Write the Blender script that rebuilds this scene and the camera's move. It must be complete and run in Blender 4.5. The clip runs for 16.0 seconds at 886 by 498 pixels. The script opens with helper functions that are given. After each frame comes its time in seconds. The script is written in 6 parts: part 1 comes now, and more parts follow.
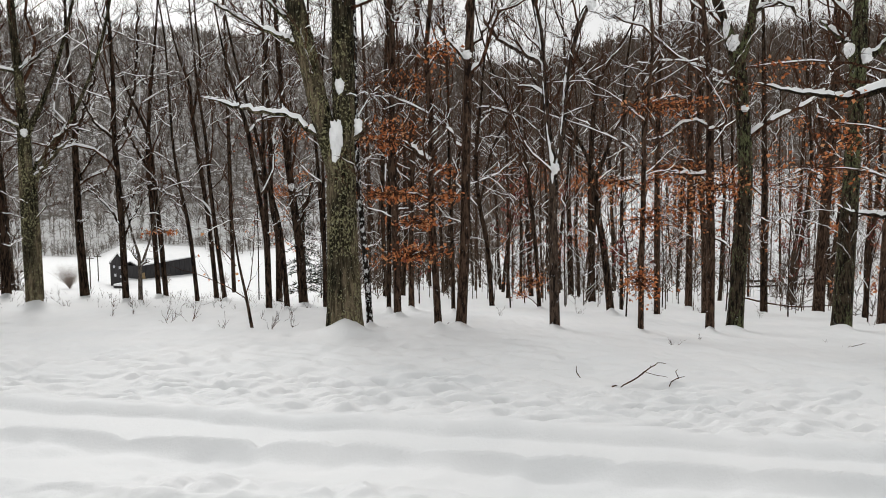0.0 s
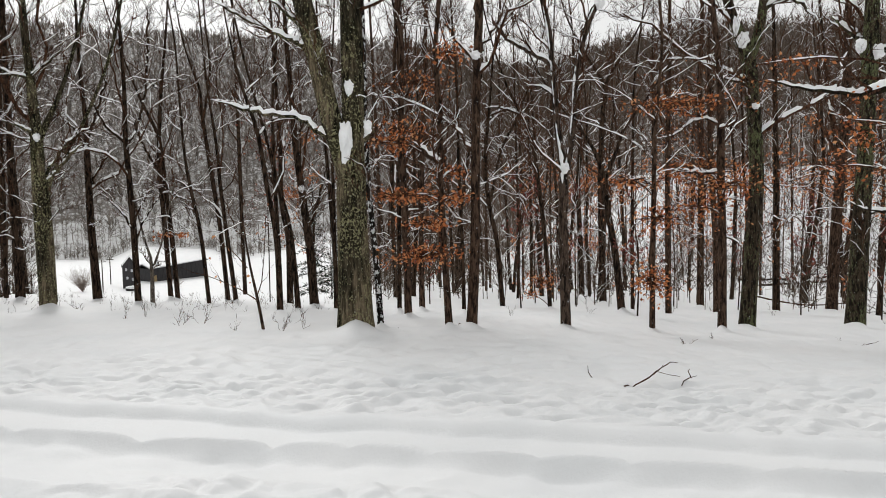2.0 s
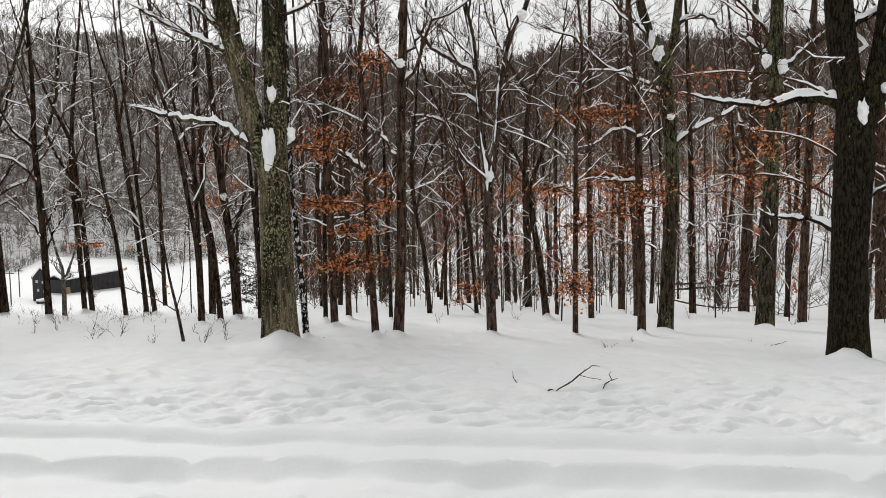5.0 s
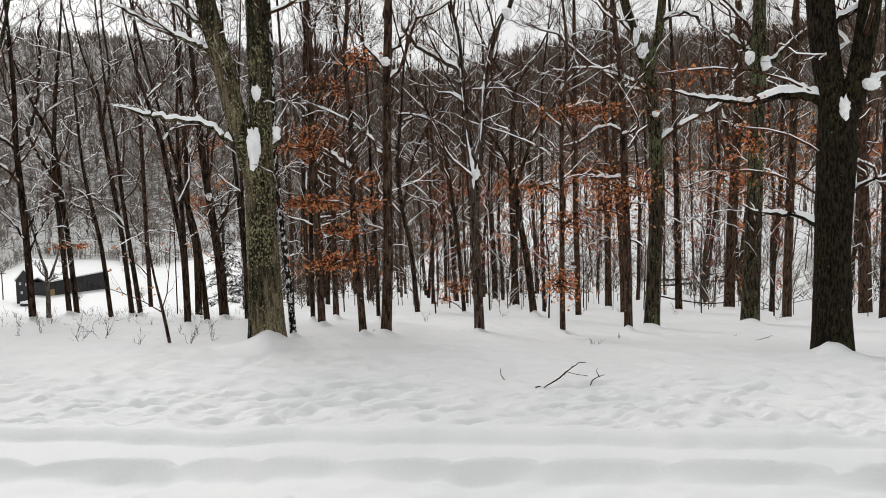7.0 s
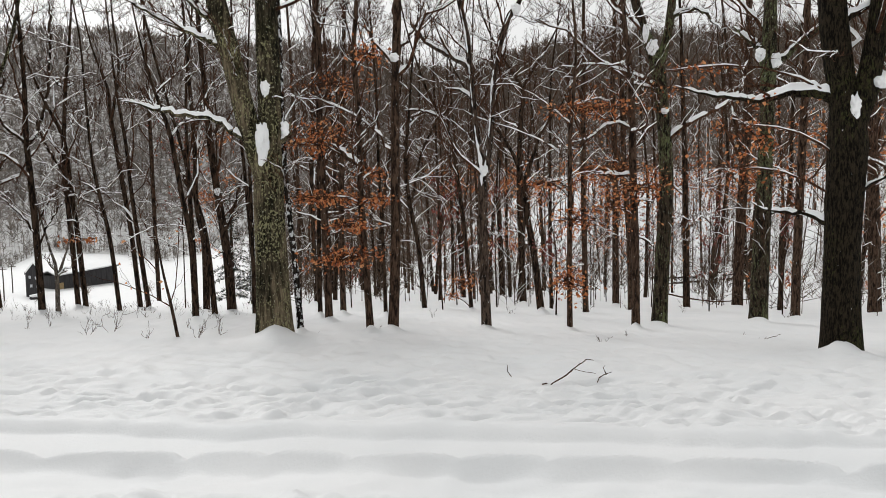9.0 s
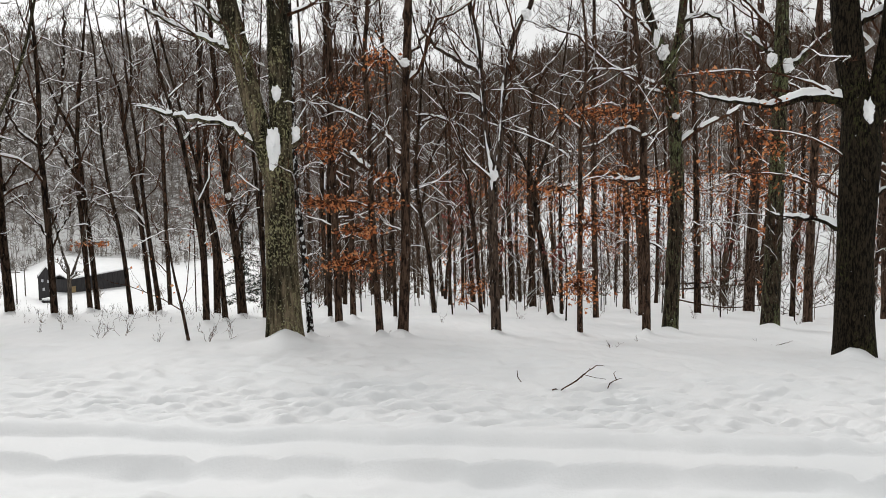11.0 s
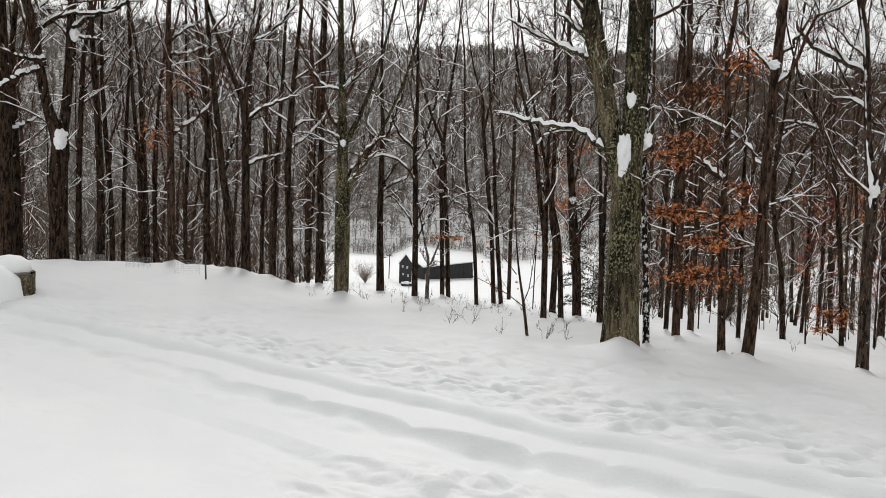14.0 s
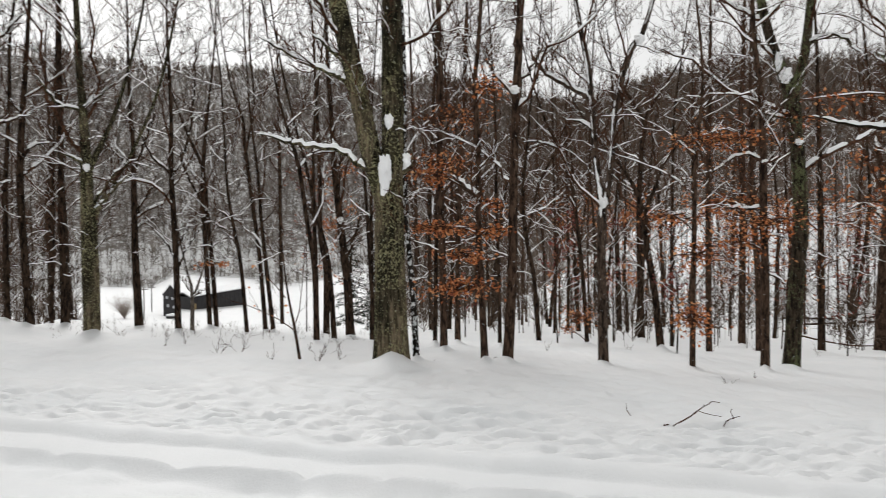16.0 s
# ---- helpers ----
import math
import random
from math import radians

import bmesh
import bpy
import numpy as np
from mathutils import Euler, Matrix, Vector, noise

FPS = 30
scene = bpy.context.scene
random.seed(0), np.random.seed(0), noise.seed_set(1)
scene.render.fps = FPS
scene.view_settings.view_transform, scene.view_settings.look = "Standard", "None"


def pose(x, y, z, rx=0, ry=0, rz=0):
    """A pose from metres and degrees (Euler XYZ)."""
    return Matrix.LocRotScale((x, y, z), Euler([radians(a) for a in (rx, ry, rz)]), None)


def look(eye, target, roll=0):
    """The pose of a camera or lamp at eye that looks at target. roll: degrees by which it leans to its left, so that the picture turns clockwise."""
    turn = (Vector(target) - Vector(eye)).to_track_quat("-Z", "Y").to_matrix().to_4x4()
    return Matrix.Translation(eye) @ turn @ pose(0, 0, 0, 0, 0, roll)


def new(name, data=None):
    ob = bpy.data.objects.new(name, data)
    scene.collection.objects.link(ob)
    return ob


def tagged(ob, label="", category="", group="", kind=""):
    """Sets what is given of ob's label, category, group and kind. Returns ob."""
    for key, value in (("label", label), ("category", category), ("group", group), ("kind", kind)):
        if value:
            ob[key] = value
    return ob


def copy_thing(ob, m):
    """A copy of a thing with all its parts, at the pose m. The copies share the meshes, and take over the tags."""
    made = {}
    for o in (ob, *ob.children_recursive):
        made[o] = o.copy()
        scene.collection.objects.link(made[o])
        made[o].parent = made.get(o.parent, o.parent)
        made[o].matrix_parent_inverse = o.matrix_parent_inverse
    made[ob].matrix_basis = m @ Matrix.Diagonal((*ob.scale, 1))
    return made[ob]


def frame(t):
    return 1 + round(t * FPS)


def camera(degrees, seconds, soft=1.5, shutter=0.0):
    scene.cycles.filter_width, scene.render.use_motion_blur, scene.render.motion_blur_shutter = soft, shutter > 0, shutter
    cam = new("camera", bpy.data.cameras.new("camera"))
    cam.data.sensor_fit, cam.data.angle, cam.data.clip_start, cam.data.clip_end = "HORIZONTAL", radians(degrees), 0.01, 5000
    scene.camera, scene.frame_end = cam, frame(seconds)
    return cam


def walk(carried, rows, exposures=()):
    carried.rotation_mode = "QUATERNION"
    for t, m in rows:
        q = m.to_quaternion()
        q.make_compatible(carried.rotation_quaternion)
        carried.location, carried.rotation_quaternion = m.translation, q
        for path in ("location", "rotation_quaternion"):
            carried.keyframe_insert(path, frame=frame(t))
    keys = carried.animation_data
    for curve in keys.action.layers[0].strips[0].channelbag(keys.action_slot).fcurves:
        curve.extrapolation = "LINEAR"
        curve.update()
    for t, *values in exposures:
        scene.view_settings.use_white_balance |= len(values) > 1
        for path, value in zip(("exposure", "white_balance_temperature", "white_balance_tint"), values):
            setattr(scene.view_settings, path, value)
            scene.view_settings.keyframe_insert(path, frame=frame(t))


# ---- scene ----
# ---- camera and walk ----
cam = camera(62.06, 16.0, soft=0.5, shutter=0.22)
EYE, ARM = 1.6, 0.232
ROWS = [
    (0.0, 0.0, -5.0, 0.0), (0.5, 1.56, -4.87, 0.06), (1.0, 2.84, -4.97, 0.13), (1.5, 2.28, -4.93, 0.29),
    (2.0, 0.78, -4.95, 0.51), (2.5, -0.77, -4.75, 0.93), (3.0, -2.06, -4.6, 0.92), (3.5, -2.7, -4.53, 0.83),
    (4.0, -3.22, -4.32, 0.81), (4.5, -4.05, -4.23, 0.76), (5.0, -4.85, -4.4, 0.49), (7.5, -5.89, -4.59, 0.96),
    (8.0, -5.63, -4.68, 0.76), (8.5, -5.46, -4.78, 0.61), (9.0, -5.27, -4.83, 0.6), (11.5, -3.84, -4.2, 0.37),
    (12.0, -0.21, -3.96, -0.07), (12.5, 8.81, -4.08, -0.67), (13.0, 16.08, -4.67, -1.53), (13.5, 19.72, -4.81, -2.15),
    (14.0, 21.07, -4.37, -2.24), (14.5, 21.12, -3.65, -2.0), (15.0, 18.23, -2.48, -1.62), (15.5, 11.42, -1.84, -0.9),
    (16.0, 3.58, -2.4, -0.15),
]


def held(yaw, pitch, roll):
    """The camera at arm's length in front of whoever turns on the spot."""
    a = radians(yaw)
    return pose(-ARM * math.sin(a), ARM * math.cos(a) - ARM, EYE, 0, 0, yaw) @ pose(0, 0, 0, 90 + pitch) @ pose(0, 0, 0, 0, 0, -roll)


walk(cam, [(t, held(yaw, pitch, roll)) for t, yaw, pitch, roll in ROWS], exposures=[(0.0, 0.18), (8.0, 0.19), (12.5, 0.2), (14.5, 0.15), (15.2, 0.19), (16.0, 0.19)])

# ---- world and sun: a flat overcast winter day ----
SUN_UP, SUN_TURN = 41, -28
world = bpy.data.worlds.new("overcast")
scene.world = world
world.use_nodes = True
wn, wl = world.node_tree.nodes, world.node_tree.links
sky = wn.new("ShaderNodeTexSky")
sky.sky_type, sky.sun_disc = "NISHITA", False
sky.sun_elevation, sky.sun_rotation = radians(SUN_UP), radians(SUN_TURN)
sky.air_density, sky.dust_density, sky.ozone_density = 1.0, 4.0, 1.0
pale = wn.new("ShaderNodeHueSaturation")
pale.inputs["Saturation"].default_value = 0.08
cloud = wn.new("ShaderNodeMix")
cloud.data_type = "RGBA"
cloud.inputs["Factor"].default_value = 0.72
cloud.inputs["B"].default_value = (7.8, 7.8, 7.75, 1)
wl.new(sky.outputs["Color"], pale.inputs["Color"])
wl.new(pale.outputs["Color"], cloud.inputs["A"])
wl.new(cloud.outputs["Result"], wn["Background"].inputs["Color"])
wn["Background"].inputs["Strength"].default_value = 0.1
sun_data = bpy.data.lights.new("sun", "SUN")
sun_data.energy, sun_data.angle, sun_data.color = 1.4, radians(32), (1.0, 0.985, 0.965)
sun = new("sun", sun_data)
sun_way = Vector((math.sin(radians(SUN_TURN)) * math.cos(radians(SUN_UP)), math.cos(radians(SUN_TURN)) * math.cos(radians(SUN_UP)), math.sin(radians(SUN_UP))))
sun.matrix_world = look(sun_way * 60, (0, 0, 0))


# ---- materials ----
def material(name, rough=0.7, spec=0.3):
    m = bpy.data.materials.new(name)
    m.use_nodes = True
    b = m.node_tree.nodes["Principled BSDF"]
    b.inputs["Roughness"].default_value = rough
    b.inputs["Specular IOR Level"].default_value = spec
    return m, m.node_tree.nodes, m.node_tree.links, b


def noise_node(n, l, scale, detail=4.0, stretch=(1, 1, 1), rough=0.55):
    tc, mp, nz = n.new("ShaderNodeTexCoord"), n.new("ShaderNodeMapping"), n.new("ShaderNodeTexNoise")
    mp.inputs["Scale"].default_value = stretch
    nz.inputs["Scale"].default_value, nz.inputs["Detail"].default_value, nz.inputs["Roughness"].default_value = scale, detail, rough
    l.new(tc.outputs["Object"], mp.inputs["Vector"])
    l.new(mp.outputs["Vector"], nz.inputs["Vector"])
    return nz.outputs["Fac"]


def ramp(n, l, fac, stops):
    r = n.new("ShaderNodeValToRGB")
    e = r.color_ramp.elements
    while len(e) < len(stops):
        e.new(0.5)
    for k, (p, c) in enumerate(stops):
        e[k].position, e[k].color = p, (*c, 1) if len(c) == 3 else c
    l.new(fac, r.inputs["Fac"])
    return r.outputs["Color"]


def mixed(n, l, fac, a, b):
    m = n.new("ShaderNodeMix")
    m.data_type = "RGBA"
    for sock, v in (("Factor", fac), ("A", a), ("B", b)):
        if isinstance(v, bpy.types.NodeSocket):
            l.new(v, m.inputs[sock])
        else:
            m.inputs[sock].default_value = v if sock == "Factor" else (*v, 1)
    return m.outputs["Result"]


def bumped(n, l, b, height, strength, distance):
    k = n.new("ShaderNodeBump")
    k.inputs["Strength"].default_value, k.inputs["Distance"].default_value = strength, distance
    l.new(height, k.inputs["Height"])
    l.new(k.outputs["Normal"], b.inputs["Normal"])


def make_snow(name, grain, white=1.0):
    m, n, l, b = material(name, 0.55, 0.25)
    a = noise_node(n, l, 0.9, 5)
    l.new(ramp(n, l, a, [(0.3, (0.83 * white, 0.845 * white, 0.852 * white)), (0.7, (0.89 * white, 0.893 * white, 0.893 * white))]), b.inputs["Base Color"])
    bumped(n, l, b, noise_node(n, l, grain, 6, rough=0.65), 0.25, 0.02)
    return m


def summed(n, l, a, b, k):
    m = n.new("ShaderNodeMath")
    m.operation = "MULTIPLY_ADD"
    l.new(b, m.inputs[0])
    m.inputs[1].default_value = k
    l.new(a, m.inputs[2])
    return m.outputs["Value"]


def make_bark(name, deep, raised, lichen=None, amount=0.5, furrow=14.0, flecks=0.0, pale=None, fall=0.0):
    """Bark in upright furrows, with patches of lichen or moss and flecks of blown snow."""
    m, n, l, b = material(name, 0.9, 0.06)
    ridges = noise_node(n, l, furrow, 7, (1, 1, 0.24), 0.75)
    c = ramp(n, l, ridges, [(0.44, deep), (0.56, raised)])
    if lichen:
        wide, fine = noise_node(n, l, 1.6, 3, (1, 1, 0.5)), noise_node(n, l, 34.0, 6, (1, 1, 0.6), 0.75)
        spread = summed(n, l, fine, wide, 0.7)
        if fall:
            tc, sep = n.new("ShaderNodeTexCoord"), n.new("ShaderNodeSeparateXYZ")
            l.new(tc.outputs["Object"], sep.inputs["Vector"])
            spread = summed(n, l, spread, sep.outputs["Z"], -fall)
        patch = ramp(n, l, spread, [(amount + 0.36, (0, 0, 0)), (amount + 0.40, (1, 1, 1))])
        rib = n.new("ShaderNodeMath")
        rib.operation = "MULTIPLY"
        l.new(patch, rib.inputs[0])
        l.new(ramp(n, l, ridges, [(0.44, (0.04, 0.04, 0.04)), (0.50, (1, 1, 1))]), rib.inputs[1])
        c = mixed(n, l, rib.outputs["Value"], c, lichen)
        if pale:
            spots = ramp(n, l, noise_node(n, l, 30.0, 5, (1, 1, 0.7), 0.7), [(0.635, (0, 0, 0)), (0.655, (1, 1, 1))])
            c = mixed(n, l, spots, c, pale)
    if flecks:
        fleck = ramp(n, l, noise_node(n, l, 30.0, 5, (1, 1, 0.6), 0.6), [(1 - flecks, (0, 0, 0)), (1.02 - flecks, (1, 1, 1))])
        c = mixed(n, l, fleck, c, (0.8, 0.81, 0.82))
    l.new(c, b.inputs["Base Color"])
    bumped(n, l, b, ridges, 1.0, 0.045)
    return m


def make_mossy(name):
    """Old oak bark: dark furrows, a green-grey film, tan worn plates and many small pale lichen spots."""
    m, n, l, b = material(name, 0.9, 0.06)
    ridges = noise_node(n, l, 26.0, 7, (1, 1, 0.17), 0.7)
    tc, sep = n.new("ShaderNodeTexCoord"), n.new("ShaderNodeSeparateXYZ")
    l.new(tc.outputs["Object"], sep.inputs["Vector"])
    film = summed(n, l, noise_node(n, l, 2.1, 3, (1, 1, 0.45)), sep.outputs["Z"], -0.045)
    c = ramp(n, l, ridges, [(0.42, (0.009, 0.008, 0.005)), (0.52, (0.036, 0.030, 0.019)), (0.62, (0.075, 0.062, 0.040))])
    green = ramp(n, l, ridges, [(0.40, (0.012, 0.012, 0.006)), (0.60, (0.052, 0.048, 0.024))])
    c = mixed(n, l, ramp(n, l, film, [(0.40, (0, 0, 0)), (0.52, (1, 1, 1))]), c, green)
    tan = ramp(n, l, ridges, [(0.43, (0.05, 0.04, 0.025)), (0.58, (0.19, 0.15, 0.098))])
    worn = summed(n, l, noise_node(n, l, 3.4, 4, (1, 1, 0.3)), sep.outputs["Z"], -0.055)
    c = mixed(n, l, ramp(n, l, worn, [(0.39, (0, 0, 0)), (0.47, (1, 1, 1))]), c, tan)
    where = summed(n, l, summed(n, l, noise_node(n, l, 42.0, 4, (1, 1, 0.75), 0.62), noise_node(n, l, 1.7, 2), 0.45), sep.outputs["Z"], -0.012)
    c = mixed(n, l, ramp(n, l, where, [(0.765, (0, 0, 0)), (0.79, (1, 1, 1))]), c, (0.25, 0.235, 0.13))
    pale_spots = noise_node(n, l, 38.0, 4, (1, 1, 0.9), 0.6)
    c = mixed(n, l, ramp(n, l, pale_spots, [(0.645, (0, 0, 0)), (0.665, (1, 1, 1))]), c, (0.36, 0.36, 0.26))
    l.new(c, b.inputs["Base Color"])
    bumped(n, l, b, ridges, 1.0, 0.045)
    return m


SNOW = make_snow("snow", 28, 0.88)


def make_litter(name, bare, tone):
    m, n, l, b = material(name, 0.85, 0.1)
    a = ramp(n, l, noise_node(n, l, 0.45, 8, (1, 1, 0.4), 0.75), [(bare, (0, 0, 0)), (bare + 0.12, (1, 1, 1))])
    # snow held to grey: lowers contrast on the hill as haze does
    l.new(mixed(n, l, a, tone, (0.62, 0.625, 0.62)), b.inputs["Base Color"])
    return m


LITTER, LITTER_BROWN = make_litter("thin_snow_over_litter", 0.47, (0.16, 0.142, 0.128)), make_litter("leaf_litter_in_snow", 0.53, (0.10, 0.078, 0.064))
LITTER_PALE = make_litter("snow_over_rough_pasture", 0.36, (0.2, 0.175, 0.155))
SNOW_LUMP = make_snow("clinging_snow", 60, 1.07)
BARK = {
    "dark": make_bark("bark_dark", (0.0075, 0.0055, 0.0042), (0.07, 0.045, 0.030), furrow=24.0, flecks=0.31),
    "brown": make_bark("bark_brown", (0.0168, 0.0112, 0.0084), (0.105, 0.0658, 0.0448), furrow=24.0, flecks=0.31),
    "oak": make_bark("bark_oak", (0.0168, 0.0112, 0.0084), (0.105, 0.0658, 0.0448), furrow=24.0, flecks=0.31),
    "birch": make_bark("bark_flecked", (0.0091, 0.0078, 0.0065), (0.0416, 0.0338, 0.0286), flecks=0.45),
    "grey": make_bark("bark_grey", (0.0168, 0.0126, 0.0098), (0.112, 0.0784, 0.0588), furrow=24.0, flecks=0.34),
    "mossy": make_mossy("bark_mossy"),
    "pale": make_bark("bark_pale", (0.06, 0.05, 0.042), (0.22, 0.185, 0.15), furrow=40.0, flecks=0.36),
    "moss_green": make_bark("bark_green", (0.0112, 0.009, 0.0068), (0.07, 0.052, 0.035), (0.13, 0.145, 0.07), 0.52, 24.0, 0.31, pale=(0.24, 0.26, 0.2)),
    "furrow": make_bark("bark_furrowed", (0.006, 0.005, 0.0038), (0.04, 0.031, 0.02), (0.055, 0.056, 0.022), 0.56, 48.0, 0.28),
}
TWIG = make_bark("twig_bark", (0.027, 0.0135, 0.009), (0.122, 0.060, 0.035), furrow=30.0)


def make_leaf(name, stops):
    m, n, l, b = material(name, 0.7, 0.2)
    g = n.new("ShaderNodeNewGeometry")
    c = ramp(n, l, g.outputs["Random Per Island"], stops)
    l.new(c, b.inputs["Base Color"])
    t, mx = n.new("ShaderNodeBsdfTranslucent"), n.new("ShaderNodeMixShader")
    l.new(c, t.inputs["Color"])
    mx.inputs["Fac"].default_value = 0.3
    l.new(b.outputs["BSDF"], mx.inputs[1])
    l.new(t.outputs["BSDF"], mx.inputs[2])
    l.new(mx.outputs["Shader"], n["Material Output"].inputs["Surface"])
    return m


LEAF = make_leaf("dead_leaf", [(0.0, (0.22, 0.06, 0.024)), (0.35, (0.46, 0.14, 0.045)), (0.7, (0.62, 0.23, 0.085)), (1.0, (0.68, 0.36, 0.17))])


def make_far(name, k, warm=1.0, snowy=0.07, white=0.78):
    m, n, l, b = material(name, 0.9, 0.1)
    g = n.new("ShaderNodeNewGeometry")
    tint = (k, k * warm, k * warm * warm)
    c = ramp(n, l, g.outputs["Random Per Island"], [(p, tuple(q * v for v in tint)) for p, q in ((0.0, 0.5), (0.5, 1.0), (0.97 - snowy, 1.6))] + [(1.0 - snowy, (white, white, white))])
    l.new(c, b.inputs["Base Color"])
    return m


# far-hill bark and its snow greyed: aerial haze put into the base colour
FAR_HAZED, FAR_BROWN = make_far("far_woods_hazed_bark", 0.2, 0.88, 0.05, 0.5), make_far("near_hill_bark", 0.128, 0.79, 0.04, 0.5)
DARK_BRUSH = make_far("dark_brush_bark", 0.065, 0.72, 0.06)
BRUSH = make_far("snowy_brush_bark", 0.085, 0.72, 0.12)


def make_boards(name, a, c2):
    m, n, l, b = material(name, 0.8, 0.2)
    v = noise_node(n, l, 2.0, 5, (3, 3, 0.3))
    l.new(ramp(n, l, v, [(0.3, a), (0.7, c2)]), b.inputs["Base Color"])
    bumped(n, l, b, v, 0.4, 0.03)
    return m


BOARDS = make_boards("weathered_boards", (0.034, 0.033, 0.035), (0.066, 0.063, 0.064))
PANE = make_boards("pale_pane", (0.45, 0.47, 0.5), (0.6, 0.6, 0.62))
WOOD_TAN = make_boards("bare_wood", (0.28, 0.2, 0.1), (0.4, 0.3, 0.16))
POLE = make_boards("pole_wood", (0.07, 0.06, 0.05), (0.13, 0.11, 0.095))
CUT = make_boards("cut_wood", (0.10, 0.08, 0.05), (0.2, 0.16, 0.1))


def make_metal(name, c, rough, metallic):
    m, n, l, b = material(name, rough, 0.4)
    b.inputs["Metallic"].default_value = metallic
    l.new(ramp(n, l, noise_node(n, l, 9.0, 4), [(0.3, tuple(0.75 * v for v in c)), (0.7, c)]), b.inputs["Base Color"])
    return m


WIRE = make_metal("galvanised_wire", (0.42, 0.42, 0.42), 0.5, 0.6)
STAKE = make_metal("dark_stake", (0.05, 0.05, 0.045), 0.6, 0.3)


# ---- the lie of the land ----
def smooth01(v):
    v = np.clip(v, 0, 1)
    return v * v * (3 - 2 * v)


def soft(q, k):
    return k * np.log1p(np.exp(np.clip(q / k, -60, 60)))


def berm_drop(x, y):
    """How far the ground falls away behind the berm at the top of the clearing."""
    side = np.degrees(np.arctan2(-np.asarray(x, float), y))
    d = np.hypot(x, y)
    return (0.3 * soft(d - 15.0, 0.4) - 0.27 * np.exp(-((d - 14.2) / 2.2) ** 2)) * smooth01((side - 31) / 7) * smooth01((100 - side) / 20)


def land(x, y):
    """Height of the bare land: a bench, a slope, a valley and the wooded hill beyond."""
    x, y = np.asarray(x, float), np.asarray(y, float)
    d = np.hypot(x, y) + 1e-6
    near = -0.13 * soft(0.35 * x + 0.937 * y - 7.0, 1.6)
    side = np.degrees(np.arctan2(-x, y))
    near = near - 0.05 * soft(d - 18, 4.0) * smooth01((side - 2) / 10) * smooth01((40 - side) / 10)
    near = near - berm_drop(x, y)
    w = smooth01((np.degrees(np.arctan2(-x, y)) + 16) / 34)
    w = np.where(y < 0, np.where(x < 0, 1.0, 0.0), w)
    foot, floor = 62 + 163 * w, -6.8 - 11.2 * w
    ridge, top = 380 + 240 * w, 69 + 53 * w
    top = top * (1 - 0.19 * np.exp(-((np.degrees(np.arctan2(-x, y)) + 6) / 7) ** 2))
    k = (top - floor) / (ridge - foot)
    hill = floor + k * (soft(d - foot, 12.0) - soft(d - ridge, 30.0))
    return hill + soft(near - hill, 1.5) * smooth01(1.5 - d / 400.0)


def lattice(ix, iy, seed):
    h = (ix.astype(np.int64) * 374761393 + iy.astype(np.int64) * 668265263 + seed * 974711) & 0x7FFFFFFF
    h = ((h ^ (h >> 13)) * 1274126177) & 0x7FFFFFFF
    return ((h ^ (h >> 16)) & 0xFFFF) / 65535.0 * 2 - 1


def noise2(x, y, seed=0):
    x, y = np.asarray(x, float), np.asarray(y, float)
    ix, iy = np.floor(x), np.floor(y)
    u, v = smooth01(x - ix), smooth01(y - iy)
    a, b = lattice(ix, iy, seed), lattice(ix + 1, iy, seed)
    c, d = lattice(ix, iy + 1, seed), lattice(ix + 1, iy + 1, seed)
    return (a + (b - a) * u) * (1 - v) + (c + (d - c) * u) * v


def fbm(x, y, octaves, seed=0):
    return sum(noise2(x * 2 ** k, y * 2 ** k, seed + k) / 2 ** k for k in range(octaves))


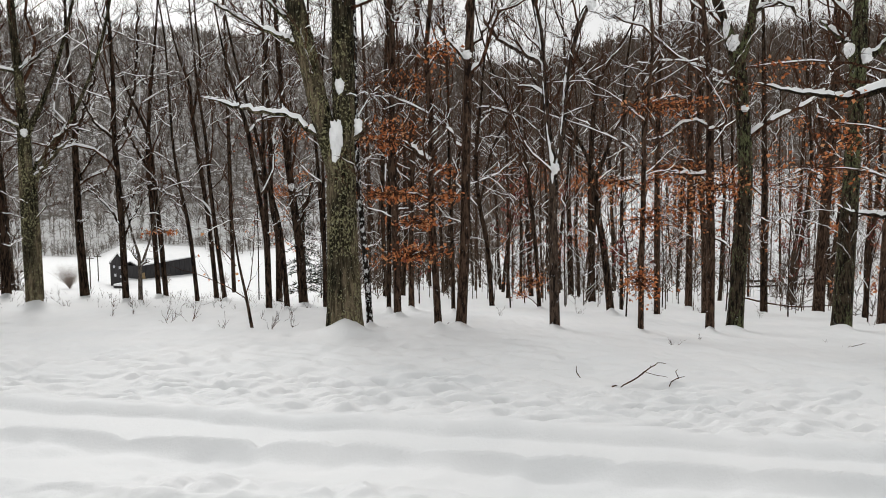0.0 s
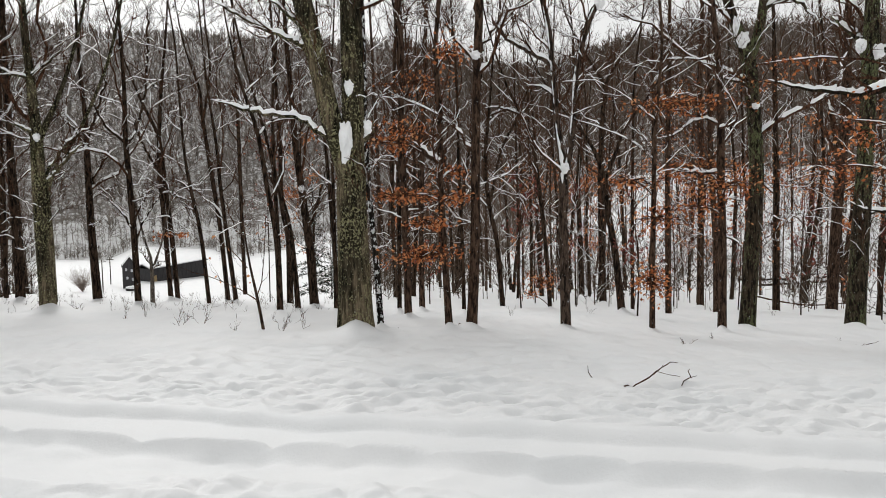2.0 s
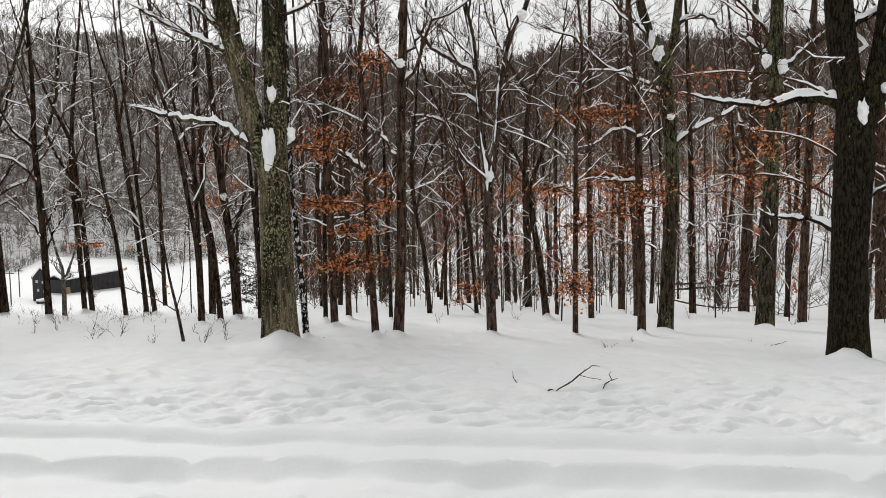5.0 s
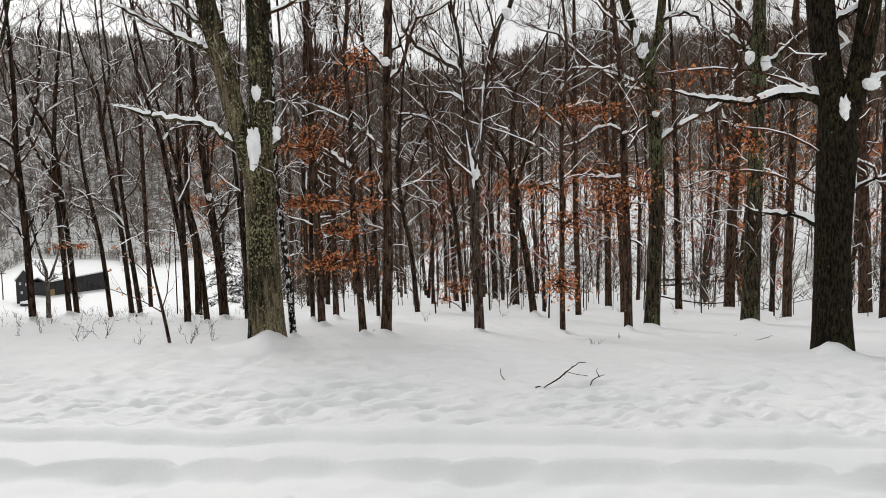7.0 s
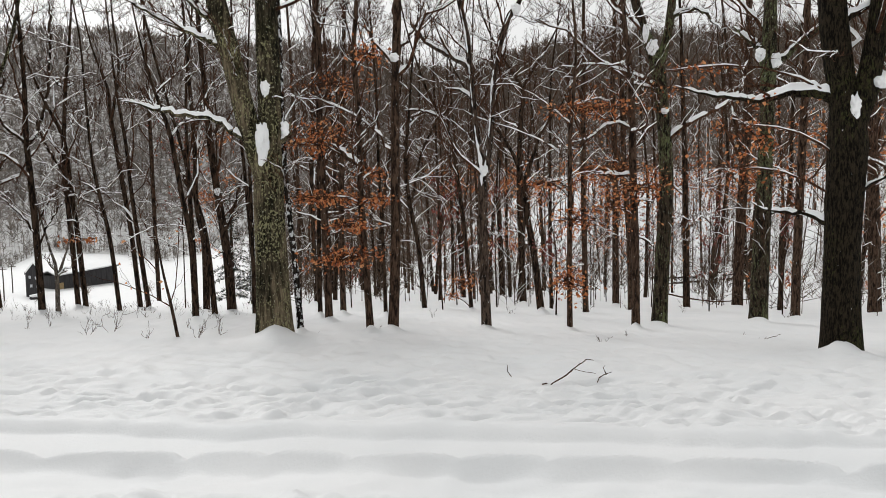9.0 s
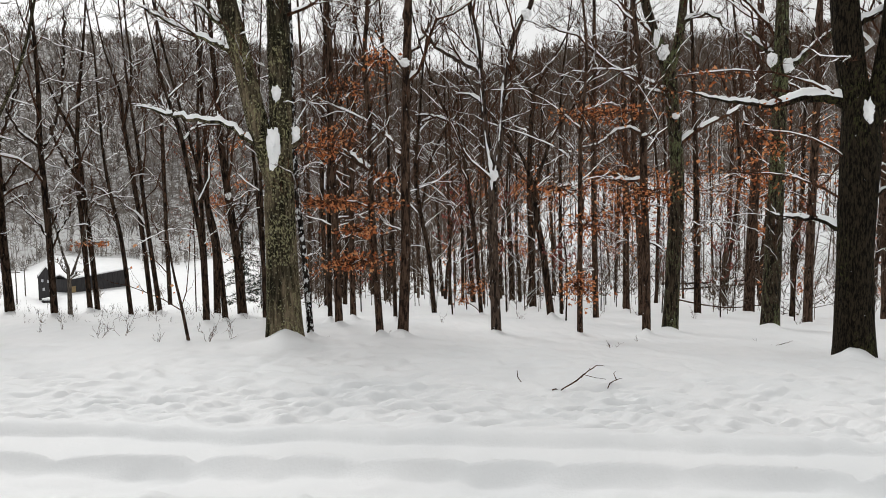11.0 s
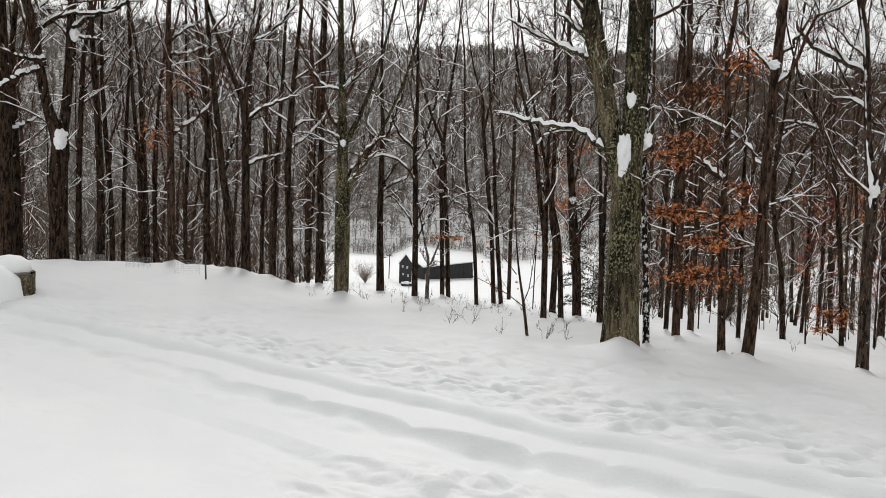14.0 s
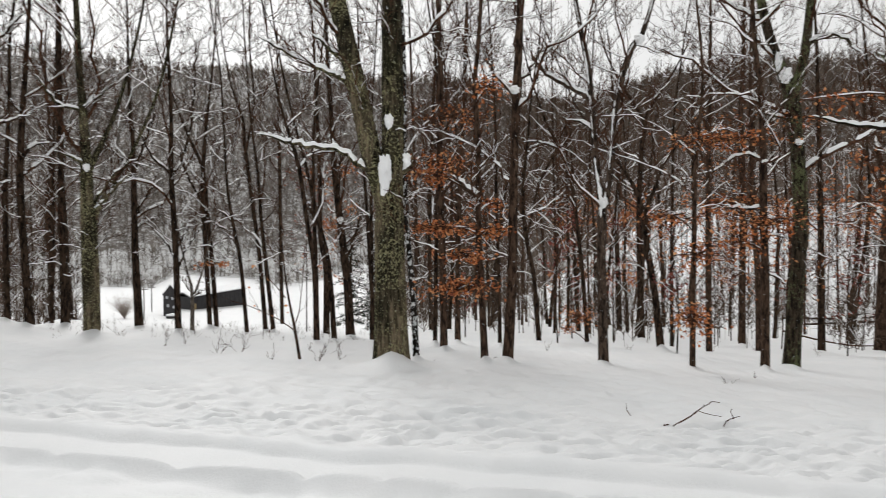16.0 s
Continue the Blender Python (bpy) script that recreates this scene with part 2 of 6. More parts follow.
def relief(x, y):
    """Drifts, the two wheel tracks and the crumbled ridges beside them."""
    d = np.hypot(x, y)
    c = y + 0.185 * x + 0.025 * noise2(x * 0.9, y * 0.4, 3)
    near = smooth01((26 - d) / 8)
    z = near * (0.04 * fbm(x * 0.4, y * 0.5, 3, 11) + 0.006 * fbm(x * 2.6, y * 3.0, 2, 17))
    # old prints drifted over: pillows with a steep side towards the clearing
    tuft = smooth01((c - 4.98) / 0.25) * (0.45 + 0.55 * smooth01((9.0 - c) / 3.0)) * near
    u, v = x + 0.35 * y + 0.2 * noise2(x * 1.1, y * 1.1, 51), y - 0.2 * x + 0.15 * noise2(x * 1.3, y * 1.3, 57)
    patch = 0.55 + 0.45 * smooth01(0.6 + 0.9 * noise2(x * 0.5, y * 0.6, 71))
    ledge = []
    for ku, kv, seed in ((3.6, 4.8, 61), (6.6, 8.2, 67), (12.0, 15.0, 69)):
        first = noise2(u * ku, v * kv, seed)
        ledge.append(smooth01(0.5 + 1.9 * noise2(u * ku, v * kv + 0.8 * first, seed)))
    z = z + tuft * patch * (0.030 * ledge[0] + 0.034 * ledge[1] + 0.016 * ledge[2] - 0.048)
    # wheel tracks: a flat run, then a crest with notches, a shaded face and a second run
    fade = smooth01((15 - np.abs(x)) / 6)

    def notches(rate, seed):
        phase = x * rate + 0.9 * noise2(x * 0.7, 0 * x, seed)
        q = (phase - np.round(phase)) / rate
        deep = 0.45 + 0.55 * noise2(np.round(phase) * 3.7, 0 * x, seed + 1)
        return np.clip(deep, 0.35, 1) * (0.75 * np.exp(-(np.abs(q + 0.02) / 0.06) ** 1.5) + 0.25 * np.exp(-(q / 0.2) ** 2))

    gap, gap2 = notches(1.25, 5), notches(0.8, 15)
    low = np.clip((5.05 + 0.06 * noise2(x * 2.0, 0 * x, 7) + 0.03 * noise2(x * 6.0, 0 * x, 8) - c) / 0.13, 0, 1) ** 1.4
    brink = 4.47 - 0.07 * gap + 0.035 * noise2(x * 1.6, 0 * x, 9)
    fall = np.clip((brink - 0.005 - c) / (0.13 + 0.03 * noise2(x * 2.2, 0 * x, 10)), 0, 1)
    fall = 1 - (1 - np.clip(fall * 0.62, 0, 1)) ** 2.4
    crest = smooth01((brink + 0.035 - c) / 0.035) * (1 - fall)
    bank = 3.74 - 0.08 * gap2 + 0.05 * noise2(x * 1.3, 0 * x, 19)
    fall2 = np.clip((bank - c) / 0.16, 0, 1)
    crest2 = smooth01((bank + 0.05 - c) / 0.05) * (1 - fall2)
    lip = 0.078 * (1 - 0.9 * gap) * (1 + 0.2 * noise2(x * 0.9, 0 * x, 12))
    lip = lip * (0.4 + 0.6 * smooth01((x + 5.0) / 3.5))
    lip2 = 0.055 * (1 - 0.8 * gap2) * smooth01(0.35 - 0.5 * x + 0.8 * noise2(x * 0.5, 0 * x, 13))
    lip2 = lip2 * (0.25 + 0.75 * smooth01((x + 4.5) / 3.0))
    z = z + fade * (lip * crest + lip2 * crest2 - 0.08 * low - 0.05 * fall * (0.5 + 0.5 * smooth01((x + 5.0) / 3.5)) - 0.03 * fall2 * (0.3 + 0.7 * smooth01((x + 4.5) / 3.0)))
    z = z + fade * 0.03 * fall * smooth01((c - 4.0) / 0.2) * (noise2(x * 3.0, y * 5.0, 23) + 0.5 * noise2(x * 7.0, y * 9.0, 24))
    z = z + fade * 0.12 * smooth01((3.3 - c) / 1.0)
    z = z + fade * 0.07 * smooth01((4.1 - c) / 0.15) * (0.25 + 0.75 * smooth01((x + 3.4) / 1.2)) * smooth01((c - 2.2) / 0.4) * np.abs(fbm(x * 4.4, y * 6.0, 4, 31)) * smooth01(noise2(x * 0.8, y * 0.8, 91) + 0.3)
    far = smooth01((d - 50) / 120)
    return z + far * 4.0 * fbm(x * 0.012, y * 0.012, 3, 41) * smooth01((d - 230) / 150)


# ---- the grove: every tree that stands by itself ----
grove = []


def tree(x, y, kind, seed, stems, limbs=(), sprays=(), lumps=()):
    """A place, a kind of bark, stems and limbs as centre lines with radii, sprays of dead leaves, lumps of snow."""
    d = float(berm_drop(x, y))

    def raised(rows):
        return [(q[0], q[1], q[2] + d, *q[3:]) for q in rows]

    stems = [raised(s) for s in stems]
    if abs(d) > 0.02:
        stems[0].insert(0, (0.0, 0.0, min(-0.2, stems[0][0][2] - 0.1), stems[0][0][3]))
    grove.append((x, y, float(land(x, y)), kind, seed, stems, [raised(s) for s in limbs], raised(sprays), raised(lumps)))


tree(-1.22, 9.10, "mossy", 1, [[(0.00, 0.00, -0.10, 0.226), (-0.02, -0.00, 1.12, 0.185), (-0.03, -0.00, 1.82, 0.178), (-0.00, -0.00, 2.37, 0.137), (0.01, 0.00, 3.05, 0.137), (-0.00, -0.00, 4.06, 0.126), (-0.02, -0.00, 5.69, 0.103)], [(-0.05, -0.01, 1.82, 0.116), (-0.16, -0.02, 2.30, 0.123), (-0.27, -0.04, 2.71, 0.123), (-0.41, -0.06, 3.38, 0.116), (-0.56, -0.09, 4.03, 0.113), (-0.86, -0.16, 5.43, 0.089)]], limbs=[[(-0.38, -0.06, 2.49, 0.034), (-0.61, 0.01, 2.65, 0.031), (-0.86, 0.06, 2.72, 0.028), (-1.26, 0.12, 2.78, 0.025), (-1.76, 0.18, 2.92, 0.015)], [(-0.52, -0.08, 3.49, 0.034), (-0.78, -0.05, 3.64, 0.028), (-1.13, -0.01, 3.79, 0.024), (-1.68, 0.04, 4.10, 0.014)], [(-0.55, -0.09, 3.74, 0.031), (-0.77, -0.09, 3.92, 0.027), (-1.00, -0.09, 4.10, 0.021)], [(0.19, 0.02, 2.45, 0.038), (0.24, -0.00, 2.56, 0.031), (0.23, -0.05, 2.71, 0.014)]], lumps=[(-0.08, -0.03, 2.36, 0.085, 0.254), (-0.03, -0.02, 3.01, 0.056, 0.099), (0.18, 0.00, 2.55, 0.049, 0.085)])
tree(-0.94, 9.49, "birch", 2, [[(0.00, 0.00, -0.17, 0.043), (-0.05, -0.01, 0.76, 0.040), (-0.10, -0.01, 1.35, 0.036), (-0.15, -0.02, 2.07, 0.033), (-0.17, -0.02, 2.93, 0.030), (-0.18, -0.02, 4.19, 0.023)]])
tree(-6.47, 11.57, "mossy", 3, [[(0.00, 0.00, -0.14, 0.124), (-0.03, -0.02, 1.10, 0.110), (-0.04, -0.02, 2.16, 0.101), (-0.04, -0.02, 2.69, 0.092), (-0.07, -0.04, 3.63, 0.064), (-0.11, -0.06, 4.39, 0.055), (-0.15, -0.09, 5.97, 0.037)], [(-0.03, -0.02, 2.64, 0.064), (0.20, 0.11, 3.22, 0.037), (0.36, 0.19, 3.67, 0.032), (0.56, 0.30, 4.47, 0.023)], [(0.05, 0.03, 0.11, 0.073), (0.05, 0.03, 1.10, 0.064), (0.04, 0.02, 1.81, 0.060), (0.14, 0.08, 2.16, 0.037), (0.35, 0.19, 2.57, 0.032), (0.51, 0.27, 2.86, 0.027)]], limbs=[[(0.07, 0.04, 2.03, 0.030), (0.38, 0.04, 2.38, 0.025), (0.67, 0.03, 2.66, 0.018)], [(-0.04, -0.02, 2.70, 0.023), (0.03, 0.25, 3.01, 0.020), (0.17, 0.55, 3.72, 0.012)], [(-0.08, -0.05, 3.67, 0.023), (0.22, -0.11, 3.83, 0.017), (0.53, -0.16, 4.04, 0.009)], [(-0.08, -0.04, 3.68, 0.024), (0.02, 0.18, 3.90, 0.020), (0.16, 0.44, 4.09, 0.011)], [(-0.11, -0.06, 3.64, 0.026), (-0.31, -0.33, 3.71, 0.022), (-0.43, -0.55, 3.99, 0.016), (-0.49, -0.73, 4.12, 0.010)], [(0.35, 0.19, 2.54, 0.027), (0.46, 0.32, 2.84, 0.023), (0.77, 0.56, 2.76, 0.014)], [(0.06, 0.03, 2.16, 0.027), (0.41, 0.09, 2.65, 0.023), (0.74, 0.16, 2.92, 0.018)], [(-0.05, -0.03, 2.70, 0.027), (-0.13, -0.19, 2.86, 0.023), (-0.30, -0.46, 2.95, 0.018)]], lumps=[(-0.03, -0.04, 2.72, 0.051, 0.066)])
tree(-6.96, 14.20, "dark", 4, [[(0.00, 0.00, -0.15, 0.087), (-0.05, -0.03, 1.42, 0.071), (-0.06, -0.03, 2.61, 0.060), (-0.06, -0.03, 3.57, 0.044), (-0.11, -0.06, 4.62, 0.033), (-0.13, -0.06, 6.48, 0.016)]], limbs=[[(-0.06, -0.03, 1.96, 0.024), (0.09, 0.21, 2.16, 0.019), (0.22, 0.44, 2.20, 0.011)], [(-0.07, -0.03, 2.18, 0.027), (0.14, 0.26, 2.78, 0.022), (0.34, 0.44, 3.01, 0.017)], [(-0.06, -0.03, 3.15, 0.027), (0.21, -0.16, 3.56, 0.022), (0.60, -0.46, 4.35, 0.016)], [(-0.07, -0.03, 2.93, 0.022), (-0.14, -0.33, 3.34, 0.016), (-0.29, -0.62, 3.52, 0.011)]])
tree(-5.80, 13.36, "dark", 5, [[(0.00, 0.00, -0.17, 0.060), (-0.03, -0.01, 1.40, 0.055), (-0.07, -0.03, 2.52, 0.050), (-0.09, -0.04, 3.02, 0.045), (-0.08, -0.03, 4.12, 0.035), (-0.12, -0.05, 5.39, 0.025), (-0.13, -0.06, 6.35, 0.015)]], limbs=[[(-0.10, -0.04, 2.96, 0.028), (-0.18, -0.21, 3.09, 0.023), (-0.29, -0.40, 3.24, 0.019), (-0.35, -0.56, 3.52, 0.015), (-0.46, -0.74, 3.73, 0.010)], [(-0.03, -0.01, 1.50, 0.020), (0.10, 0.21, 1.91, 0.017), (0.23, 0.43, 2.22, 0.011)], [(-0.07, -0.03, 2.92, 0.030), (0.06, 0.16, 3.29, 0.025), (0.13, 0.43, 4.09, 0.021), (0.06, 0.86, 5.61, 0.016)], [(-0.01, -0.00, 1.19, 0.020), (0.16, 0.27, 1.70, 0.015), (0.34, 0.51, 2.11, 0.010)], [(-0.04, -0.02, 1.45, 0.020), (-0.36, -0.05, 1.86, 0.015), (-0.63, -0.10, 2.12, 0.010)]])
tree(-6.46, 16.63, "dark", 6, [[(0.00, 0.00, -0.17, 0.055), (-0.07, -0.03, 1.63, 0.055), (-0.13, -0.05, 3.15, 0.049), (-0.04, -0.02, 4.65, 0.037), (0.09, 0.04, 5.89, 0.025), (0.18, 0.07, 7.12, 0.018)]], limbs=[[(-0.10, -0.04, 2.84, 0.033), (-0.26, -0.25, 3.27, 0.027), (-0.40, -0.44, 3.69, 0.021), (-0.46, -0.61, 4.22, 0.012)], [(0.01, 0.00, 2.46, 0.023), (0.21, 0.24, 2.33, 0.018), (0.41, 0.48, 2.23, 0.012)], [(-0.02, -0.01, 4.77, 0.025), (0.14, 0.16, 4.98, 0.019)], [(-0.02, -0.01, 4.65, 0.025), (-0.40, 0.09, 5.04, 0.019)]], sprays=[(0.27, -0.48, 1.52, 0.36, 0.05, 50)])
tree(-6.40, 16.89, "dark", 7, [[(0.00, 0.00, -0.17, 0.056), (-0.08, -0.03, 1.40, 0.056), (-0.17, -0.06, 2.56, 0.050), (-0.26, -0.10, 3.71, 0.044), (-0.54, -0.21, 4.45, 0.031), (-0.78, -0.32, 5.18, 0.019)]])
tree(-4.72, 14.05, "dark", 8, [[(0.00, 0.00, -0.05, 0.041), (-0.11, -0.04, 1.38, 0.036), (-0.25, -0.09, 2.24, 0.031), (-0.33, -0.12, 2.88, 0.026), (-0.38, -0.13, 3.82, 0.020)]], limbs=[[(-0.27, -0.09, 2.24, 0.020), (-0.46, -0.31, 2.45, 0.015)], [(-0.20, -0.07, 1.81, 0.015), (-0.40, -0.23, 2.03, 0.010)]])
tree(-5.11, 16.53, "dark", 9, [[(0.00, 0.00, -0.17, 0.054), (-0.13, -0.04, 1.67, 0.048), (-0.30, -0.10, 3.18, 0.048), (-0.41, -0.13, 4.17, 0.036), (-0.45, -0.15, 4.78, 0.030), (-0.70, -0.23, 5.61, 0.018)], [(-0.39, -0.13, 4.11, 0.030), (-0.22, -0.07, 5.16, 0.024), (-0.30, -0.09, 6.36, 0.018)]])
tree(-4.72, 15.85, "dark", 10, [[(0.00, 0.00, -0.17, 0.051), (-0.14, -0.04, 1.27, 0.046), (-0.25, -0.08, 2.48, 0.040), (-0.31, -0.09, 3.44, 0.034), (-0.44, -0.14, 4.61, 0.023)]])
tree(-7.43, 25.96, "dark", 11, [[(0.00, 0.00, 0.17, 0.075), (-0.03, -0.01, 2.53, 0.065), (-0.05, -0.01, 5.50, 0.065), (-0.08, -0.02, 8.02, 0.047), (-0.11, -0.03, 10.68, 0.028)]])
tree(-2.93, 12.28, "dark", 12, [[(0.00, 0.00, 0.00, 0.052), (-0.03, -0.01, 1.25, 0.044), (-0.15, -0.04, 2.09, 0.039), (-0.26, -0.07, 2.92, 0.035), (-0.38, -0.10, 3.38, 0.031), (-0.54, -0.14, 3.92, 0.022), (-0.69, -0.19, 4.71, 0.013)]], limbs=[[(-0.26, -0.06, 2.93, 0.019), (-0.12, 0.13, 3.22, 0.015), (0.12, 0.34, 3.33, 0.010)]])
tree(-3.86, 17.19, "dark", 13, [[(0.00, 0.00, -0.15, 0.079), (0.00, 0.00, 1.51, 0.067), (-0.13, -0.03, 2.31, 0.055), (-0.13, -0.03, 3.74, 0.049), (-0.20, -0.05, 5.41, 0.037), (-0.28, -0.07, 7.16, 0.024)]], limbs=[[(-0.11, -0.02, 2.44, 0.037), (-0.36, 0.12, 2.83, 0.031), (-0.59, 0.31, 3.36, 0.019)]], sprays=[(-0.15, 0.16, 3.65, 0.51, 0.30, 80), (0.57, -0.48, 3.84, 0.34, 0.20, 40)])
tree(-2.75, 12.93, "dark", 14, [[(0.00, 0.00, -0.17, 0.050), (-0.08, -0.02, 1.09, 0.046), (-0.16, -0.04, 1.69, 0.041), (-0.29, -0.07, 2.18, 0.037), (-0.42, -0.10, 2.86, 0.032), (-0.59, -0.14, 3.53, 0.023)]])
tree(-2.77, 14.54, "dark", 15, [[(0.00, 0.00, -0.15, 0.092), (-0.07, -0.01, 1.15, 0.082), (-0.18, -0.04, 2.16, 0.072), (-0.30, -0.06, 3.26, 0.061), (-0.34, -0.07, 4.02, 0.051), (-0.42, -0.09, 5.30, 0.041), (-0.49, -0.10, 6.98, 0.026)]], limbs=[[(-0.08, -0.02, 1.60, 0.031), (0.09, 0.11, 2.15, 0.026), (0.25, 0.24, 2.83, 0.016)], [(-0.28, -0.06, 3.37, 0.026), (-0.06, 0.15, 3.82, 0.021)]], lumps=[(-0.20, -0.06, 2.36, 0.057, 0.074)])
tree(-2.18, 13.44, "dark", 16, [[(0.00, 0.00, -0.18, 0.033), (0.01, 0.00, 1.33, 0.033), (0.00, 0.00, 2.56, 0.028), (0.01, 0.00, 4.08, 0.019)]])
tree(-0.94, 12.64, "dark", 17, [[(0.00, 0.00, -0.18, 0.039), (0.01, 0.00, 1.30, 0.035), (0.03, 0.00, 2.46, 0.035), (0.06, 0.00, 3.61, 0.026), (0.00, 0.00, 4.92, 0.018)]])
tree(-0.70, 11.34, "brown", 18, [[(0.00, 0.00, -0.17, 0.059), (-0.03, -0.00, 1.26, 0.055), (-0.06, -0.00, 2.30, 0.055), (-0.08, -0.01, 3.15, 0.051), (-0.06, -0.00, 4.00, 0.043), (-0.09, -0.01, 4.83, 0.039), (-0.13, -0.01, 6.05, 0.024)]], limbs=[[(-0.07, -0.00, 2.98, 0.020), (-0.22, -0.11, 3.39, 0.016), (-0.34, -0.22, 3.79, 0.012)], [(-0.06, -0.00, 3.32, 0.020), (0.12, -0.09, 3.65, 0.016), (0.25, -0.20, 4.04, 0.012)]], sprays=[(0.15, 0.13, 3.64, 0.52, 0.22, 160), (-0.08, -0.32, 2.91, 0.48, 0.19, 150)])
tree(-0.59, 13.73, "brown", 19, [[(0.00, 0.00, -0.17, 0.057), (-0.01, -0.00, 1.26, 0.047), (0.02, 0.00, 2.62, 0.047), (0.08, 0.00, 4.17, 0.038), (0.13, 0.01, 5.69, 0.033), (0.16, 0.01, 6.88, 0.019)]])
tree(-0.05, 9.62, "oak", 20, [[(0.00, 0.00, -0.17, 0.050), (-0.07, -0.00, 1.15, 0.043), (-0.11, -0.00, 1.96, 0.040), (-0.11, -0.00, 2.83, 0.037), (-0.16, -0.00, 3.62, 0.030), (-0.11, -0.00, 4.26, 0.027), (-0.06, -0.00, 5.30, 0.017)]], limbs=[[(-0.14, -0.00, 2.23, 0.040), (-0.27, -0.06, 2.32, 0.033), (-0.42, -0.14, 2.43, 0.026), (-0.47, -0.16, 2.46, 0.013)], [(-0.11, -0.00, 2.54, 0.013), (0.10, -0.09, 2.75, 0.010)]], sprays=[(-0.54, 0.10, 1.78, 0.55, 0.08, 330), (-0.26, -0.39, 1.45, 0.26, 0.07, 120), (-0.30, -0.32, 1.03, 0.37, 0.12, 240), (0.06, 0.12, 2.11, 0.22, 0.10, 90), (0.10, -0.14, 1.75, 0.22, 0.09, 80), (-0.75, -0.18, 2.46, 0.24, 0.10, 120), (0.02, -0.39, 3.52, 0.21, 0.22, 90)])
tree(0.23, 9.70, "brown", 21, [[(0.00, 0.00, -0.16, 0.074), (0.06, -0.00, 1.16, 0.064), (0.07, -0.00, 2.13, 0.060), (0.08, -0.00, 2.86, 0.057), (0.10, -0.00, 3.58, 0.054), (0.13, -0.00, 4.29, 0.050), (0.16, -0.01, 5.69, 0.033)]], limbs=[[(0.07, -0.00, 3.08, 0.023), (0.15, 0.07, 3.23, 0.020)], [(0.07, -0.00, 3.51, 0.020), (-0.18, -0.07, 3.78, 0.017), (-0.36, -0.14, 4.12, 0.010)], [(0.11, -0.00, 3.61, 0.020), (0.33, 0.09, 3.96, 0.017), (0.48, 0.19, 4.34, 0.010)]], lumps=[(0.08, -0.02, 3.59, 0.060, 0.060)])
tree(0.19, 12.90, "dark", 22, [[(0.00, 0.00, -0.18, 0.036), (-0.03, 0.00, 1.26, 0.031), (-0.08, 0.00, 2.54, 0.027), (-0.11, 0.00, 4.00, 0.022)]])
tree(-1.03, 24.18, "dark", 23, [[(0.00, 0.00, -0.17, 0.058), (-0.03, -0.00, 1.68, 0.050), (-0.06, -0.00, 4.09, 0.042)]])
tree(1.15, 16.88, "dark", 24, [[(0.00, 0.00, -0.17, 0.058), (-0.14, 0.01, 1.46, 0.053), (-0.30, 0.02, 2.24, 0.047), (-0.40, 0.02, 3.14, 0.047), (-0.37, 0.02, 3.91, 0.035), (-0.31, 0.02, 4.42, 0.029)], [(-0.30, 0.02, 2.37, 0.029), (-0.05, 0.00, 3.53, 0.029), (0.27, -0.02, 4.22, 0.023)]], limbs=[[(-0.37, 0.02, 3.91, 0.023), (-0.16, 0.25, 4.44, 0.024), (0.44, 0.46, 4.52, 0.018)]])
tree(1.73, 19.62, "dark", 25, [[(0.00, 0.00, -0.17, 0.041), (0.02, -0.00, 1.75, 0.041), (-0.03, 0.00, 3.55, 0.034), (-0.08, 0.01, 5.33, 0.027)]])
tree(2.43, 22.85, "dark", 26, [[(0.00, 0.00, -0.17, 0.048), (0.00, -0.00, 1.94, 0.048), (-0.05, 0.01, 4.04, 0.040), (-0.11, 0.01, 6.62, 0.032)]])
tree(2.06, 15.46, "dark", 27, [[(0.00, 0.00, -0.17, 0.043), (-0.11, 0.01, 1.32, 0.043), (-0.24, 0.03, 2.50, 0.043), (-0.40, 0.05, 3.56, 0.038), (-0.64, 0.07, 4.15, 0.032), (-0.93, 0.10, 4.73, 0.022)]], limbs=[[(-0.58, 0.07, 4.09, 0.027), (-1.03, 0.32, 4.27, 0.022), (-1.39, 0.49, 4.31, 0.017)], [(-0.60, 0.07, 4.09, 0.027), (-0.42, -0.07, 4.37, 0.021), (-0.49, -0.17, 4.70, 0.016)]], sprays=[(-0.18, -0.36, 0.68, 0.38, 0.16, 140), (-0.45, 0.12, 0.34, 0.14, 0.07, 40)])
tree(1.64, 10.61, "grey", 28, [[(0.00, 0.00, -0.16, 0.074), (-0.04, 0.01, 1.07, 0.067), (-0.06, 0.01, 1.64, 0.067), (-0.05, 0.01, 2.21, 0.070), (-0.14, 0.02, 2.85, 0.045), (-0.19, 0.03, 3.41, 0.041), (-0.26, 0.04, 4.20, 0.041), (-0.36, 0.05, 4.67, 0.037), (-0.56, 0.07, 5.83, 0.022)], [(-0.02, 0.00, 2.21, 0.052), (0.07, -0.01, 2.85, 0.045), (0.11, -0.02, 3.56, 0.045), (0.20, -0.03, 4.07, 0.045), (0.34, -0.06, 4.49, 0.041), (0.46, -0.08, 4.64, 0.037), (0.67, -0.12, 5.39, 0.022)]], limbs=[[(-0.27, 0.04, 3.81, 0.033), (-0.52, -0.03, 3.91, 0.029), (-0.81, -0.12, 4.05, 0.025), (-1.01, -0.22, 4.26, 0.022), (-1.13, -0.29, 4.40, 0.014)], [(-0.21, 0.03, 3.33, 0.019), (-0.38, 0.12, 3.46, 0.019), (-0.57, 0.20, 3.49, 0.015)]], lumps=[(-0.04, -0.01, 2.29, 0.066, 0.082), (0.42, -0.09, 4.56, 0.066, 0.086)])
